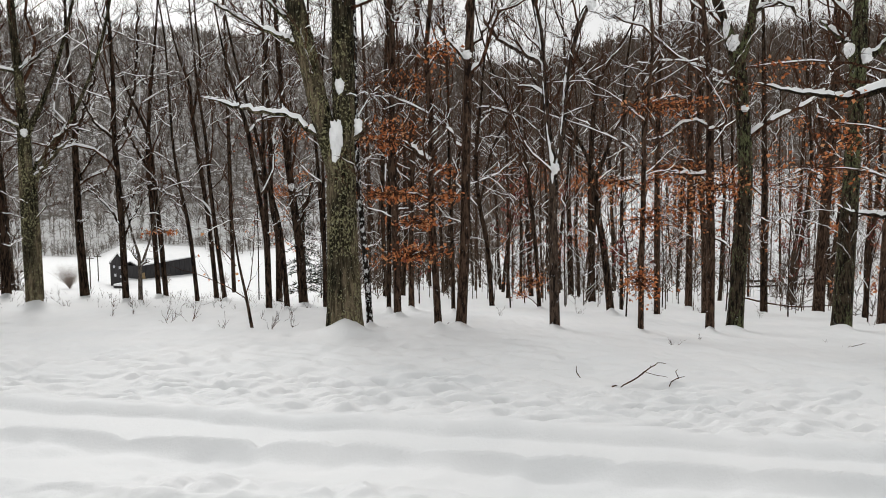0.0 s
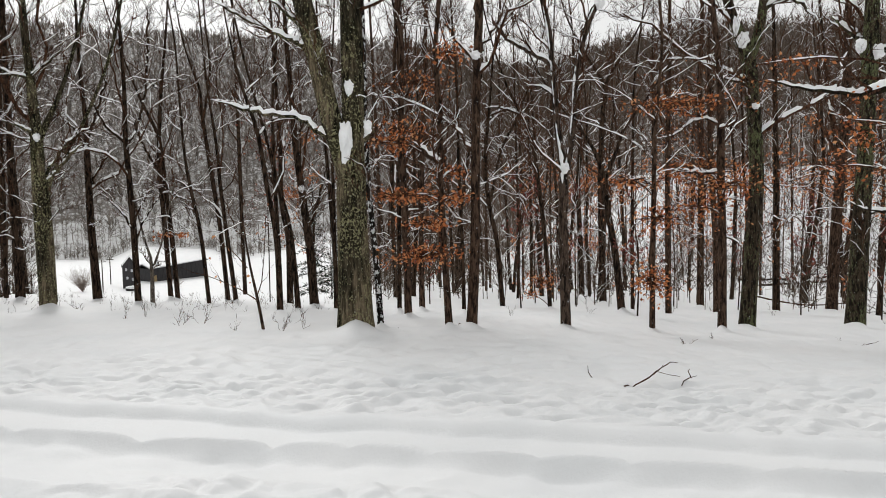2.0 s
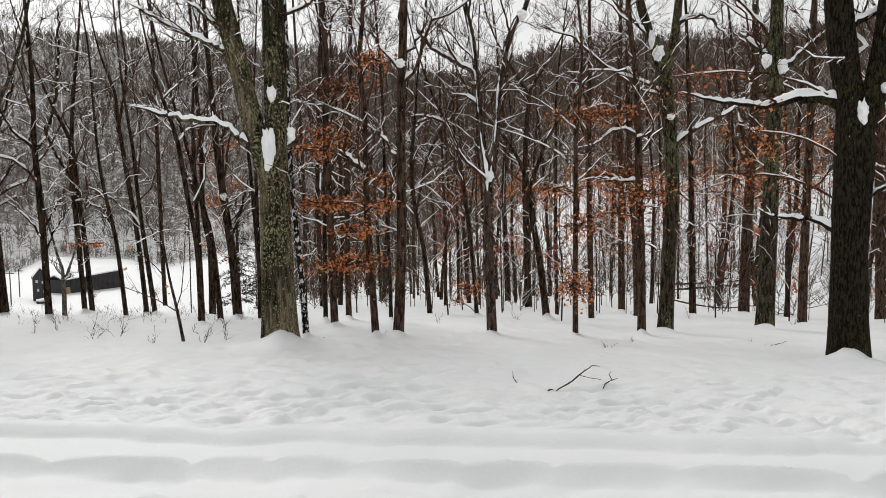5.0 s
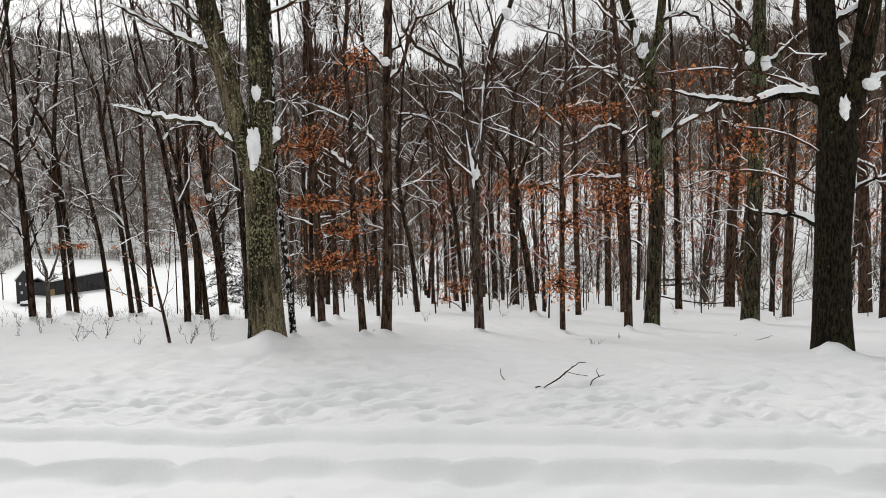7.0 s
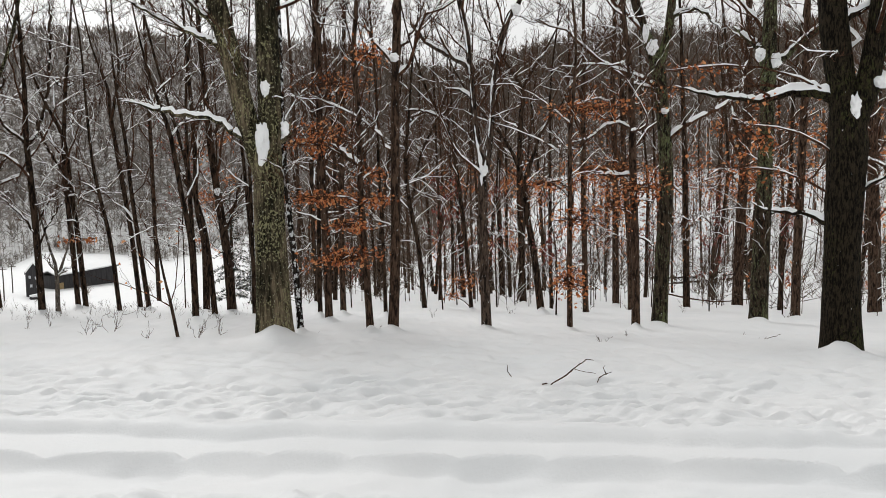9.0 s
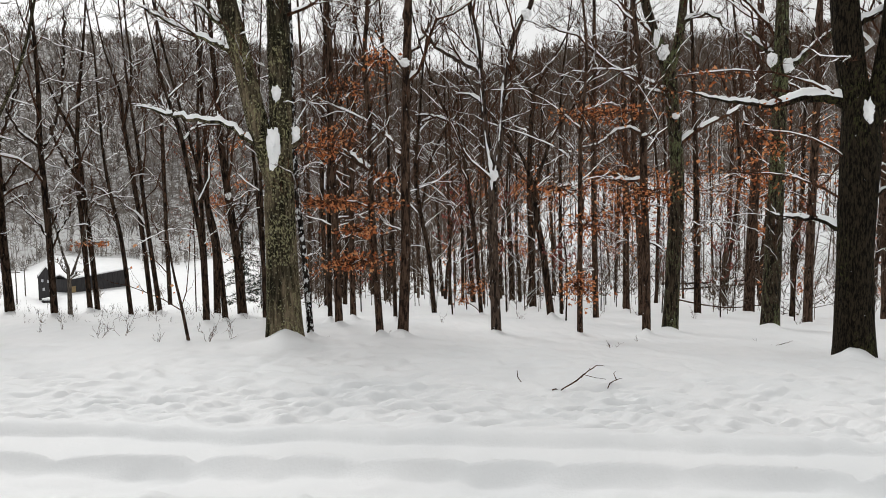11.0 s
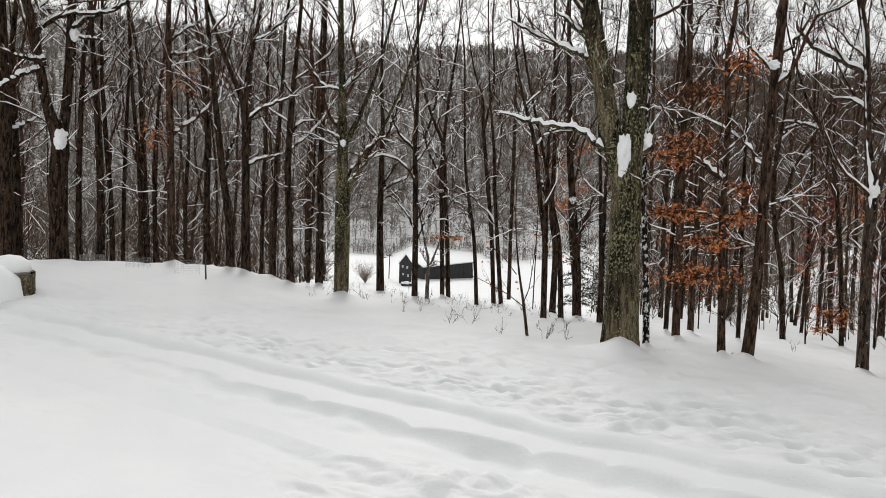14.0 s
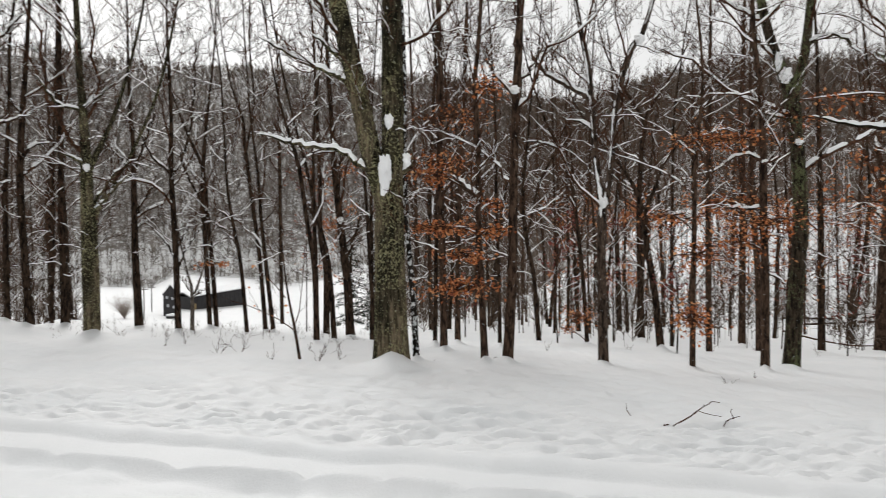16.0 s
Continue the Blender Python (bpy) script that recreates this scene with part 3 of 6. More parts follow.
tree(4.59, 26.20, "dark", 29, [[(0.00, 0.00, -0.15, 0.101), (-0.07, 0.01, 2.18, 0.092), (-0.15, 0.03, 3.98, 0.083), (-0.09, 0.01, 5.97, 0.064), (-0.31, 0.05, 8.13, 0.046)]])
tree(4.36, 21.30, "dark", 30, [[(0.00, 0.00, -0.15, 0.105), (-0.06, 0.01, 1.92, 0.098), (-0.11, 0.02, 3.88, 0.083), (-0.06, 0.01, 5.49, 0.068), (0.01, -0.00, 6.12, 0.060), (-0.23, 0.05, 6.60, 0.045), (-0.63, 0.12, 7.25, 0.030)], [(-0.04, 0.01, 5.96, 0.053), (0.08, -0.02, 6.44, 0.045), (0.45, -0.10, 7.05, 0.038), (0.81, -0.18, 7.66, 0.023)]])
tree(3.38, 14.57, "dark", 31, [[(0.00, 0.00, -0.16, 0.077), (-0.16, 0.04, 1.21, 0.067), (-0.30, 0.07, 2.00, 0.062), (-0.38, 0.08, 2.67, 0.057), (-0.57, 0.12, 3.23, 0.036), (-0.85, 0.17, 3.67, 0.026), (-1.07, 0.21, 3.90, 0.015)], [(-0.36, 0.08, 2.67, 0.041), (-0.15, 0.03, 3.28, 0.036), (-0.05, 0.01, 3.61, 0.031), (0.16, -0.04, 3.93, 0.021), (0.36, -0.09, 4.20, 0.015)]])
tree(4.00, 16.32, "dark", 32, [[(0.00, 0.00, -0.17, 0.041), (-0.03, 0.01, 1.54, 0.041), (-0.04, 0.01, 3.16, 0.035), (-0.03, 0.01, 5.00, 0.023)]])
tree(2.83, 10.40, "oak", 33, [[(0.00, 0.00, -0.17, 0.041), (-0.01, 0.00, 1.10, 0.037), (-0.01, 0.00, 1.90, 0.034), (-0.01, 0.00, 2.69, 0.030), (0.04, -0.01, 3.47, 0.022), (0.06, -0.02, 4.16, 0.019)]], limbs=[[(-0.01, 0.00, 2.06, 0.019), (-0.20, 0.14, 2.14, 0.015), (-0.41, 0.28, 2.06, 0.011)]], sprays=[(-0.14, -0.48, 0.76, 0.29, 0.23, 200), (-0.22, 0.08, 2.10, 0.37, 0.11, 150), (0.04, -0.04, 1.58, 0.41, 0.25, 160), (-0.02, -0.27, 3.13, 0.50, 0.12, 130)])
tree(4.51, 15.33, "brown", 34, [[(0.00, 0.00, -0.17, 0.061), (-0.04, 0.01, 1.52, 0.061), (-0.07, 0.02, 3.04, 0.055), (-0.08, 0.02, 4.43, 0.050), (-0.08, 0.02, 5.79, 0.039), (-0.09, 0.03, 7.14, 0.028)]], limbs=[[(-0.08, 0.02, 4.43, 0.028), (-0.38, -0.16, 4.97, 0.022), (-0.70, -0.27, 5.29, 0.016)], [(-0.09, 0.02, 4.66, 0.022), (0.03, -0.12, 4.98, 0.016)]], sprays=[(-0.08, 0.15, 3.51, 0.74, 0.61, 80), (-0.04, -0.26, 1.89, 0.61, 0.74, 80)])
tree(6.61, 19.60, "brown", 35, [[(0.00, 0.00, -0.15, 0.093), (-0.03, 0.01, 1.77, 0.086), (-0.05, 0.02, 3.73, 0.079), (-0.13, 0.04, 5.50, 0.071), (-0.11, 0.04, 7.24, 0.057), (-0.09, 0.03, 9.25, 0.036)]], limbs=[[(-0.10, 0.03, 5.06, 0.036), (0.21, -0.29, 5.32, 0.028), (0.51, -0.62, 5.57, 0.014)]], sprays=[(-0.19, 0.01, 4.69, 0.95, 0.63, 80), (0.19, 0.20, 1.76, 0.79, 0.87, 80)])
tree(5.89, 16.37, "brown", 36, [[(0.00, 0.00, -0.16, 0.072), (-0.06, 0.02, 1.62, 0.066), (-0.18, 0.06, 3.25, 0.060), (-0.25, 0.09, 5.10, 0.048), (-0.28, 0.10, 6.93, 0.036)]], sprays=[(0.05, 0.29, 2.75, 0.93, 0.67, 110), (-0.78, 0.31, 5.13, 0.80, 0.40, 60)])
tree(3.91, 10.64, "oak", 37, [[(0.00, 0.00, -0.17, 0.063), (-0.02, 0.01, 1.15, 0.059), (-0.06, 0.02, 2.13, 0.055), (-0.08, 0.03, 2.94, 0.055), (-0.12, 0.04, 3.82, 0.043), (-0.21, 0.08, 4.61, 0.035), (-0.27, 0.10, 5.55, 0.023)]], limbs=[[(-0.07, 0.02, 2.28, 0.027), (-0.35, 0.06, 2.29, 0.023), (-0.67, 0.09, 2.36, 0.015)], [(-0.03, 0.01, 1.35, 0.023), (0.11, 0.02, 1.35, 0.020), (0.26, 0.03, 1.23, 0.016)], [(-0.09, 0.03, 2.98, 0.023), (-0.42, 0.04, 3.06, 0.019), (-0.70, 0.02, 2.86, 0.015), (-1.03, 0.02, 2.78, 0.008)], [(-0.04, 0.02, 1.89, 0.020), (0.09, 0.02, 1.93, 0.016), (0.30, 0.01, 1.87, 0.012)]], sprays=[(-0.52, 0.00, 3.29, 0.61, 0.12, 200), (-0.29, 0.38, 2.38, 0.61, 0.16, 220), (-0.07, -0.31, 2.13, 0.52, 0.16, 160), (-0.36, -0.13, 1.81, 0.44, 0.22, 120)])
tree(4.63, 11.55, "moss_green", 38, [[(0.00, 0.00, -0.13, 0.129), (0.04, -0.02, 1.20, 0.112), (0.08, -0.03, 2.17, 0.112), (0.05, -0.02, 2.96, 0.107), (-0.01, 0.00, 3.57, 0.103), (-0.08, 0.03, 4.17, 0.112), (-0.25, 0.10, 4.70, 0.077), (-0.39, 0.15, 5.14, 0.073), (-0.65, 0.24, 6.35, 0.052)], [(-0.07, 0.03, 4.09, 0.077), (0.05, -0.02, 4.59, 0.069), (0.11, -0.05, 5.09, 0.064), (0.18, -0.07, 6.33, 0.043)]], limbs=[[(-0.02, 0.01, 3.74, 0.034), (-0.25, 0.02, 3.83, 0.021), (-0.56, 0.03, 3.92, 0.017)], [(0.12, -0.05, 4.92, 0.034), (0.38, -0.33, 4.98, 0.025), (0.64, -0.67, 4.62, 0.017)]], sprays=[(0.06, 0.24, 3.81, 0.38, 0.13, 70)], lumps=[(-0.16, 0.04, 4.45, 0.086, 0.134), (-0.25, 0.08, 4.68, 0.048, 0.153), (0.03, -0.03, 3.45, 0.057, 0.057)])
tree(8.20, 18.61, "dark", 39, [[(0.00, 0.00, -0.15, 0.091), (-0.05, 0.02, 1.81, 0.084), (-0.10, 0.04, 3.66, 0.070), (-0.18, 0.08, 5.77, 0.056), (-0.27, 0.12, 7.84, 0.035)]], sprays=[(0.01, 0.25, 3.66, 0.78, 0.94, 110), (-0.27, -0.21, 2.25, 0.78, 0.62, 80)])
tree(14.49, 30.51, "dark", 40, [[(0.00, 0.00, -0.15, 0.105), (0.09, -0.04, 2.01, 0.093), (0.22, -0.11, 3.65, 0.082), (0.24, -0.11, 5.97, 0.070), (0.32, -0.16, 8.93, 0.047)]])
tree(10.34, 20.07, "brown", 41, [[(0.00, 0.00, -0.12, 0.156), (0.02, -0.01, 1.96, 0.140), (0.08, -0.04, 3.65, 0.133), (0.14, -0.07, 5.46, 0.125), (0.13, -0.07, 7.24, 0.101), (0.10, -0.05, 9.58, 0.070)]], limbs=[[(0.03, -0.01, 3.50, 0.047), (-0.29, 0.31, 3.96, 0.039), (-0.62, 0.59, 3.81, 0.024)]], sprays=[(0.28, 0.18, 3.49, 1.04, 0.78, 150), (-0.97, -0.01, 3.50, 1.04, 0.52, 150)])
tree(6.78, 12.38, "moss_green", 42, [[(0.00, 0.00, -0.12, 0.161), (0.02, -0.01, 1.31, 0.146), (0.04, -0.02, 2.45, 0.132), (0.05, -0.03, 3.66, 0.122), (0.06, -0.03, 4.58, 0.127), (0.06, -0.03, 5.49, 0.107), (0.08, -0.04, 6.91, 0.073)]], limbs=[[(-0.01, 0.00, 4.50, 0.059), (-0.04, 0.14, 4.84, 0.049), (-0.19, 0.33, 5.07, 0.040), (-0.34, 0.51, 5.29, 0.030)], [(0.08, -0.04, 4.49, 0.059), (0.20, -0.27, 4.59, 0.048), (0.33, -0.62, 4.83, 0.043), (0.54, -1.21, 5.12, 0.032)], [(0.05, -0.03, 2.03, 0.029), (-0.20, -0.03, 2.17, 0.019)], [(0.07, -0.04, 1.93, 0.029), (0.31, -0.07, 2.00, 0.025), (0.70, -0.12, 1.94, 0.020)]], sprays=[(-0.12, -0.35, 3.16, 0.22, 0.16, 60)], lumps=[(-0.07, 0.02, 4.68, 0.087, 0.113), (0.16, -0.11, 4.57, 0.098, 0.127)])
tree(5.13, 7.58, "furrow", 43, [[(0.00, 0.00, -0.11, 0.211), (-0.02, 0.01, 0.92, 0.184), (-0.02, 0.01, 1.54, 0.184), (-0.01, 0.00, 2.34, 0.197), (-0.05, 0.03, 2.77, 0.143), (-0.12, 0.08, 3.32, 0.143), (-0.17, 0.11, 3.86, 0.136), (-0.27, 0.18, 5.36, 0.102)], [(0.02, -0.02, 2.40, 0.122), (0.12, -0.08, 2.87, 0.116), (0.17, -0.12, 3.28, 0.109), (0.22, -0.15, 3.80, 0.109), (0.27, -0.19, 5.21, 0.082)]], limbs=[[(-0.12, 0.08, 2.77, 0.061), (-0.31, 0.11, 2.85, 0.057), (-0.57, 0.16, 2.87, 0.050), (-0.84, 0.20, 2.79, 0.033), (-1.08, 0.24, 2.81, 0.026), (-1.51, 0.28, 2.86, 0.016), (-1.83, 0.30, 2.96, 0.010)], [(-0.12, 0.08, 1.42, 0.048), (-0.22, 0.19, 1.51, 0.034), (-0.35, 0.31, 1.55, 0.027), (-0.53, 0.48, 1.57, 0.021), (-0.67, 0.60, 1.61, 0.014)], [(-0.05, 0.04, 3.61, 0.041), (0.20, 0.03, 3.76, 0.035), (0.56, 0.01, 3.96, 0.028)], [(0.16, -0.11, 2.75, 0.054), (0.28, -0.11, 2.93, 0.048), (0.58, -0.18, 3.10, 0.042)], [(0.07, -0.05, 1.73, 0.017), (0.21, -0.22, 1.91, 0.014), (0.41, -0.46, 2.02, 0.010)]], sprays=[(-1.64, 0.23, 3.13, 0.21, 0.14, 40), (-0.96, 0.09, 2.50, 0.35, 0.25, 60), (-1.10, 0.31, 2.06, 0.35, 0.21, 60), (-0.04, 0.31, 2.49, 0.21, 0.42, 60)], lumps=[(0.03, -0.05, 2.65, 0.056, 0.168), (0.23, -0.19, 2.92, 0.084, 0.070)])
tree(13.09, 18.05, "brown", 44, [[(0.00, 0.00, -0.12, 0.169), (-0.06, 0.04, 1.86, 0.154), (-0.12, 0.09, 3.34, 0.138), (-0.19, 0.13, 5.24, 0.123), (-0.22, 0.15, 7.41, 0.092), (-0.21, 0.15, 9.25, 0.062)]])
tree(8.87, 14.70, "brown", 45, [[(0.00, 0.00, -0.15, 0.095), (0.00, -0.00, 1.37, 0.089), (0.02, -0.01, 2.80, 0.083), (0.04, -0.03, 4.32, 0.077), (0.05, -0.03, 6.05, 0.065), (0.04, -0.02, 7.75, 0.041)]], sprays=[(0.09, 0.18, 3.16, 0.53, 0.92, 110), (-0.65, 0.18, 2.81, 0.53, 0.40, 70)])
tree(10.72, 18.53, "dark", 46, [[(0.00, 0.00, -0.17, 0.059), (0.06, -0.04, 1.83, 0.059), (0.16, -0.09, 3.32, 0.052), (0.16, -0.09, 5.23, 0.044), (0.26, -0.15, 6.96, 0.030)]])
tree(11.53, 15.27, "dark", 47, [[(0.00, 0.00, -0.15, 0.106), (-0.02, 0.01, 1.69, 0.092), (-0.04, 0.03, 3.32, 0.086), (-0.07, 0.06, 5.78, 0.066)]])
tree(11.66, 24.36, "dark", 48, [[(0.00, 0.00, 0.08, 0.075), (0.12, -0.06, 1.72, 0.075), (0.26, -0.13, 3.08, 0.065), (0.36, -0.17, 4.63, 0.056), (0.25, -0.12, 6.54, 0.037)]])
tree(-11.48, 10.01, "dark", 49, [[(0.00, 0.00, -0.12, 0.168), (-0.01, -0.01, 1.07, 0.157), (-0.01, -0.01, 1.90, 0.157), (0.01, 0.01, 2.29, 0.147), (-0.12, -0.14, 2.90, 0.089), (-0.20, -0.23, 3.59, 0.084), (-0.29, -0.34, 4.46, 0.079), (-0.39, -0.46, 5.02, 0.068), (-0.53, -0.64, 6.12, 0.047)], [(0.02, 0.03, 2.26, 0.094), (0.08, 0.09, 3.13, 0.084), (0.11, 0.13, 3.94, 0.079), (0.14, 0.16, 4.95, 0.068), (0.20, 0.23, 6.26, 0.042)]], limbs=[[(-0.18, -0.21, 3.61, 0.046), (-0.22, -0.64, 3.40, 0.035), (-0.25, -1.05, 3.11, 0.025)], [(-0.24, -0.27, 4.24, 0.050), (0.01, -0.18, 4.44, 0.042), (0.32, -0.01, 4.57, 0.034), (0.84, 0.39, 4.69, 0.024), (1.26, 0.69, 5.12, 0.014)], [(0.11, 0.13, 4.30, 0.042), (0.46, 0.24, 4.56, 0.036), (0.84, 0.39, 4.72, 0.026), (1.33, 0.55, 4.98, 0.015)], [(0.11, 0.13, 4.24, 0.031), (0.36, 0.22, 4.20, 0.026), (0.85, 0.38, 4.15, 0.015)], [(-0.15, -0.18, 3.75, 0.042), (-0.24, -0.56, 3.73, 0.031), (-0.30, -1.04, 3.83, 0.020)]], lumps=[(0.03, 0.00, 2.41, 0.105, 0.136), (0.02, -0.01, 2.28, 0.093, 0.121), (0.18, 0.17, 4.23, 0.093, 0.121)])
tree(-12.45, 9.73, "dark", 50, [[(0.00, 0.00, -0.13, 0.141), (-0.01, -0.01, 1.33, 0.125), (-0.02, -0.02, 2.56, 0.114), (-0.04, -0.05, 3.87, 0.098), (-0.06, -0.08, 5.37, 0.076)]], limbs=[[(-0.01, -0.02, 3.17, 0.049), (0.18, 0.06, 3.43, 0.043), (0.48, 0.22, 3.65, 0.027)], [(-0.02, -0.02, 2.46, 0.038), (0.02, 0.18, 2.53, 0.033), (0.11, 0.64, 2.82, 0.022)]])
tree(-12.55, 10.05, "dark", 51, [[(0.00, 0.00, -0.16, 0.089), (-0.02, -0.03, 1.33, 0.077), (-0.04, -0.05, 2.60, 0.066), (-0.06, -0.08, 3.94, 0.050)]])
tree(-11.79, 10.74, "dark", 52, [[(0.00, 0.00, -0.16, 0.066), (-0.01, -0.01, 1.40, 0.055), (0.01, 0.01, 2.70, 0.049), (0.05, 0.06, 4.10, 0.038), (0.19, 0.20, 5.08, 0.027)]], limbs=[[(0.04, 0.05, 3.03, 0.027), (-0.02, 0.20, 3.48, 0.022), (0.11, 0.77, 4.29, 0.017)]])
tree(-11.60, 11.07, "dark", 53, [[(0.00, 0.00, -0.16, 0.083), (-0.00, -0.00, 1.43, 0.072), (-0.04, -0.04, 2.86, 0.061), (-0.10, -0.10, 4.15, 0.050), (-0.14, -0.14, 5.42, 0.039)]])
tree(-11.65, 11.44, "dark", 54, [[(0.00, 0.00, -0.17, 0.051), (-0.03, -0.03, 1.22, 0.051), (-0.10, -0.10, 2.57, 0.045), (-0.16, -0.16, 4.01, 0.034)]])
tree(-11.55, 11.60, "dark", 55, [[(0.00, 0.00, -0.18, 0.039), (0.01, 0.01, 1.47, 0.039), (0.04, 0.04, 2.95, 0.034), (0.07, 0.07, 4.30, 0.023)]])
tree(-11.09, 11.62, "dark", 56, [[(0.00, 0.00, -0.17, 0.055), (-0.01, -0.01, 1.16, 0.050), (-0.05, -0.05, 2.28, 0.044), (-0.13, -0.12, 3.39, 0.033)]], limbs=[[(-0.04, -0.03, 2.40, 0.022), (-0.03, -0.30, 2.82, 0.016)]], lumps=[(0.14, 0.10, 2.80, 0.037, 0.048)])
tree(-11.03, 11.74, "dark", 57, [[(0.00, 0.00, -0.16, 0.067), (-0.04, -0.03, 1.16, 0.055), (-0.07, -0.07, 2.30, 0.050), (-0.11, -0.10, 3.19, 0.044), (-0.15, -0.14, 4.08, 0.028)]])
tree(-11.07, 12.00, "dark", 58, [[(0.00, 0.00, -0.17, 0.051), (-0.02, -0.02, 1.18, 0.045), (-0.01, -0.01, 2.33, 0.039), (0.03, 0.02, 3.48, 0.028)]])
tree(-9.27, 10.44, "brown", 59, [[(0.00, 0.00, -0.16, 0.072), (-0.02, -0.02, 1.22, 0.067), (-0.04, -0.04, 2.51, 0.062), (-0.06, -0.06, 3.68, 0.058), (-0.08, -0.07, 4.55, 0.043), (-0.04, -0.04, 5.52, 0.029)]], limbs=[[(-0.06, -0.06, 3.93, 0.029), (0.17, 0.24, 4.02, 0.024), (0.49, 0.60, 4.28, 0.015)], [(-0.07, -0.06, 4.17, 0.029), (0.04, 0.10, 4.34, 0.024), (0.32, 0.50, 4.71, 0.015)]], sprays=[(0.03, -0.52, 2.56, 0.28, 0.32, 70), (0.39, -0.22, 3.45, 0.32, 0.37, 50)])
tree(-9.51, 11.70, "dark", 60, [[(0.00, 0.00, -0.16, 0.073), (-0.03, -0.02, 1.27, 0.062), (-0.03, -0.02, 2.69, 0.057), (-0.09, -0.07, 3.76, 0.047), (-0.19, -0.16, 4.70, 0.031), (-0.28, -0.23, 5.84, 0.021)]], limbs=[[(-0.05, -0.04, 3.01, 0.026), (-0.17, -0.23, 3.31, 0.021), (-0.24, -0.40, 3.71, 0.015)]])
tree(-10.36, 12.09, "dark", 61, [[(0.00, 0.00, -0.17, 0.044), (-0.03, -0.02, 1.23, 0.038), (0.01, 0.01, 2.72, 0.033), (-0.04, -0.03, 4.18, 0.022)]])
tree(-8.33, 10.87, "dark", 62, [[(0.00, 0.00, -0.16, 0.085), (-0.04, -0.03, 1.11, 0.071), (-0.13, -0.10, 1.91, 0.061), (-0.22, -0.17, 2.89, 0.052), (-0.30, -0.24, 3.86, 0.042), (-0.38, -0.30, 4.81, 0.028)]], limbs=[[(-0.11, -0.08, 2.01, 0.028), (-0.12, 0.11, 2.47, 0.024), (-0.07, 0.28, 2.73, 0.019)], [(-0.19, -0.15, 2.60, 0.024), (-0.20, -0.34, 2.87, 0.019)]])
tree(-8.14, 11.06, "dark", 63, [[(0.00, 0.00, -0.15, 0.090), (-0.02, -0.02, 1.14, 0.076), (-0.04, -0.03, 2.15, 0.066), (-0.07, -0.05, 3.15, 0.062), (-0.21, -0.16, 3.63, 0.043), (-0.37, -0.28, 4.10, 0.038), (-0.52, -0.40, 4.67, 0.028), (-0.71, -0.55, 5.41, 0.019)], [(-0.06, -0.04, 3.10, 0.047), (-0.02, -0.02, 3.85, 0.043), (0.09, 0.06, 4.55, 0.033), (0.19, 0.14, 5.34, 0.024)]], limbs=[[(-0.02, -0.02, 2.15, 0.033), (0.09, 0.13, 2.26, 0.024), (0.38, 0.49, 2.39, 0.019)], [(-0.04, -0.03, 2.65, 0.033), (0.14, -0.05, 3.05, 0.028), (0.53, 0.06, 3.26, 0.023), (0.92, 0.17, 3.41, 0.014)], [(0.06, 0.05, 4.35, 0.028), (0.36, 0.10, 4.49, 0.023), (0.92, 0.10, 5.00, 0.014)]])
tree(-8.94, 12.66, "dark", 64, [[(0.00, 0.00, -0.17, 0.043), (0.01, 0.00, 1.42, 0.037), (0.03, 0.02, 2.91, 0.032), (0.05, 0.03, 4.60, 0.021)]])
tree(-8.35, 12.23, "dark", 65, [[(0.00, 0.00, -0.17, 0.051), (-0.00, -0.00, 1.22, 0.046), (0.01, 0.01, 2.54, 0.041), (0.08, 0.05, 3.95, 0.031)]])
tree(-7.85, 12.06, "dark", 66, [[(0.00, 0.00, -0.16, 0.074), (-0.04, -0.03, 1.25, 0.064), (-0.08, -0.05, 2.33, 0.060), (-0.05, -0.03, 3.39, 0.055), (0.02, 0.01, 4.45, 0.040), (0.08, 0.05, 5.49, 0.030)]], limbs=[[(-0.07, -0.04, 2.86, 0.030), (0.01, 0.18, 3.15, 0.025), (0.20, 0.47, 3.23, 0.015)], [(-0.03, -0.02, 3.60, 0.025), (-0.11, -0.24, 3.89, 0.020)]])
tree(-8.45, 13.67, "dark", 67, [[(0.00, 0.00, -0.17, 0.039), (0.03, 0.02, 1.11, 0.033), (0.06, 0.04, 2.21, 0.028), (0.08, 0.05, 3.52, 0.022)]])
tree(-7.86, 13.15, "dark", 68, [[(0.00, 0.00, -0.16, 0.085), (-0.01, -0.01, 1.12, 0.074), (-0.03, -0.02, 2.12, 0.063), (-0.02, -0.01, 3.31, 0.053), (-0.02, -0.01, 4.77, 0.042)]])
tree(-2.27, 14.44, "dark", 69, [[(0.00, 0.00, -0.17, 0.040), (-0.08, -0.01, 1.29, 0.040), (-0.15, -0.02, 2.50, 0.035), (-0.26, -0.04, 4.12, 0.025)]])
tree(-3.11, 16.24, "dark", 70, [[(0.00, 0.00, -0.17, 0.051), (-0.09, -0.02, 1.47, 0.051), (-0.25, -0.05, 2.71, 0.046), (-0.36, -0.07, 4.56, 0.034)]])
tree(-3.51, 14.79, "dark", 71, [[(0.00, 0.00, -0.04, 0.047), (-0.02, -0.00, 1.32, 0.042), (-0.06, -0.01, 2.70, 0.037), (-0.05, -0.01, 4.19, 0.026)]])
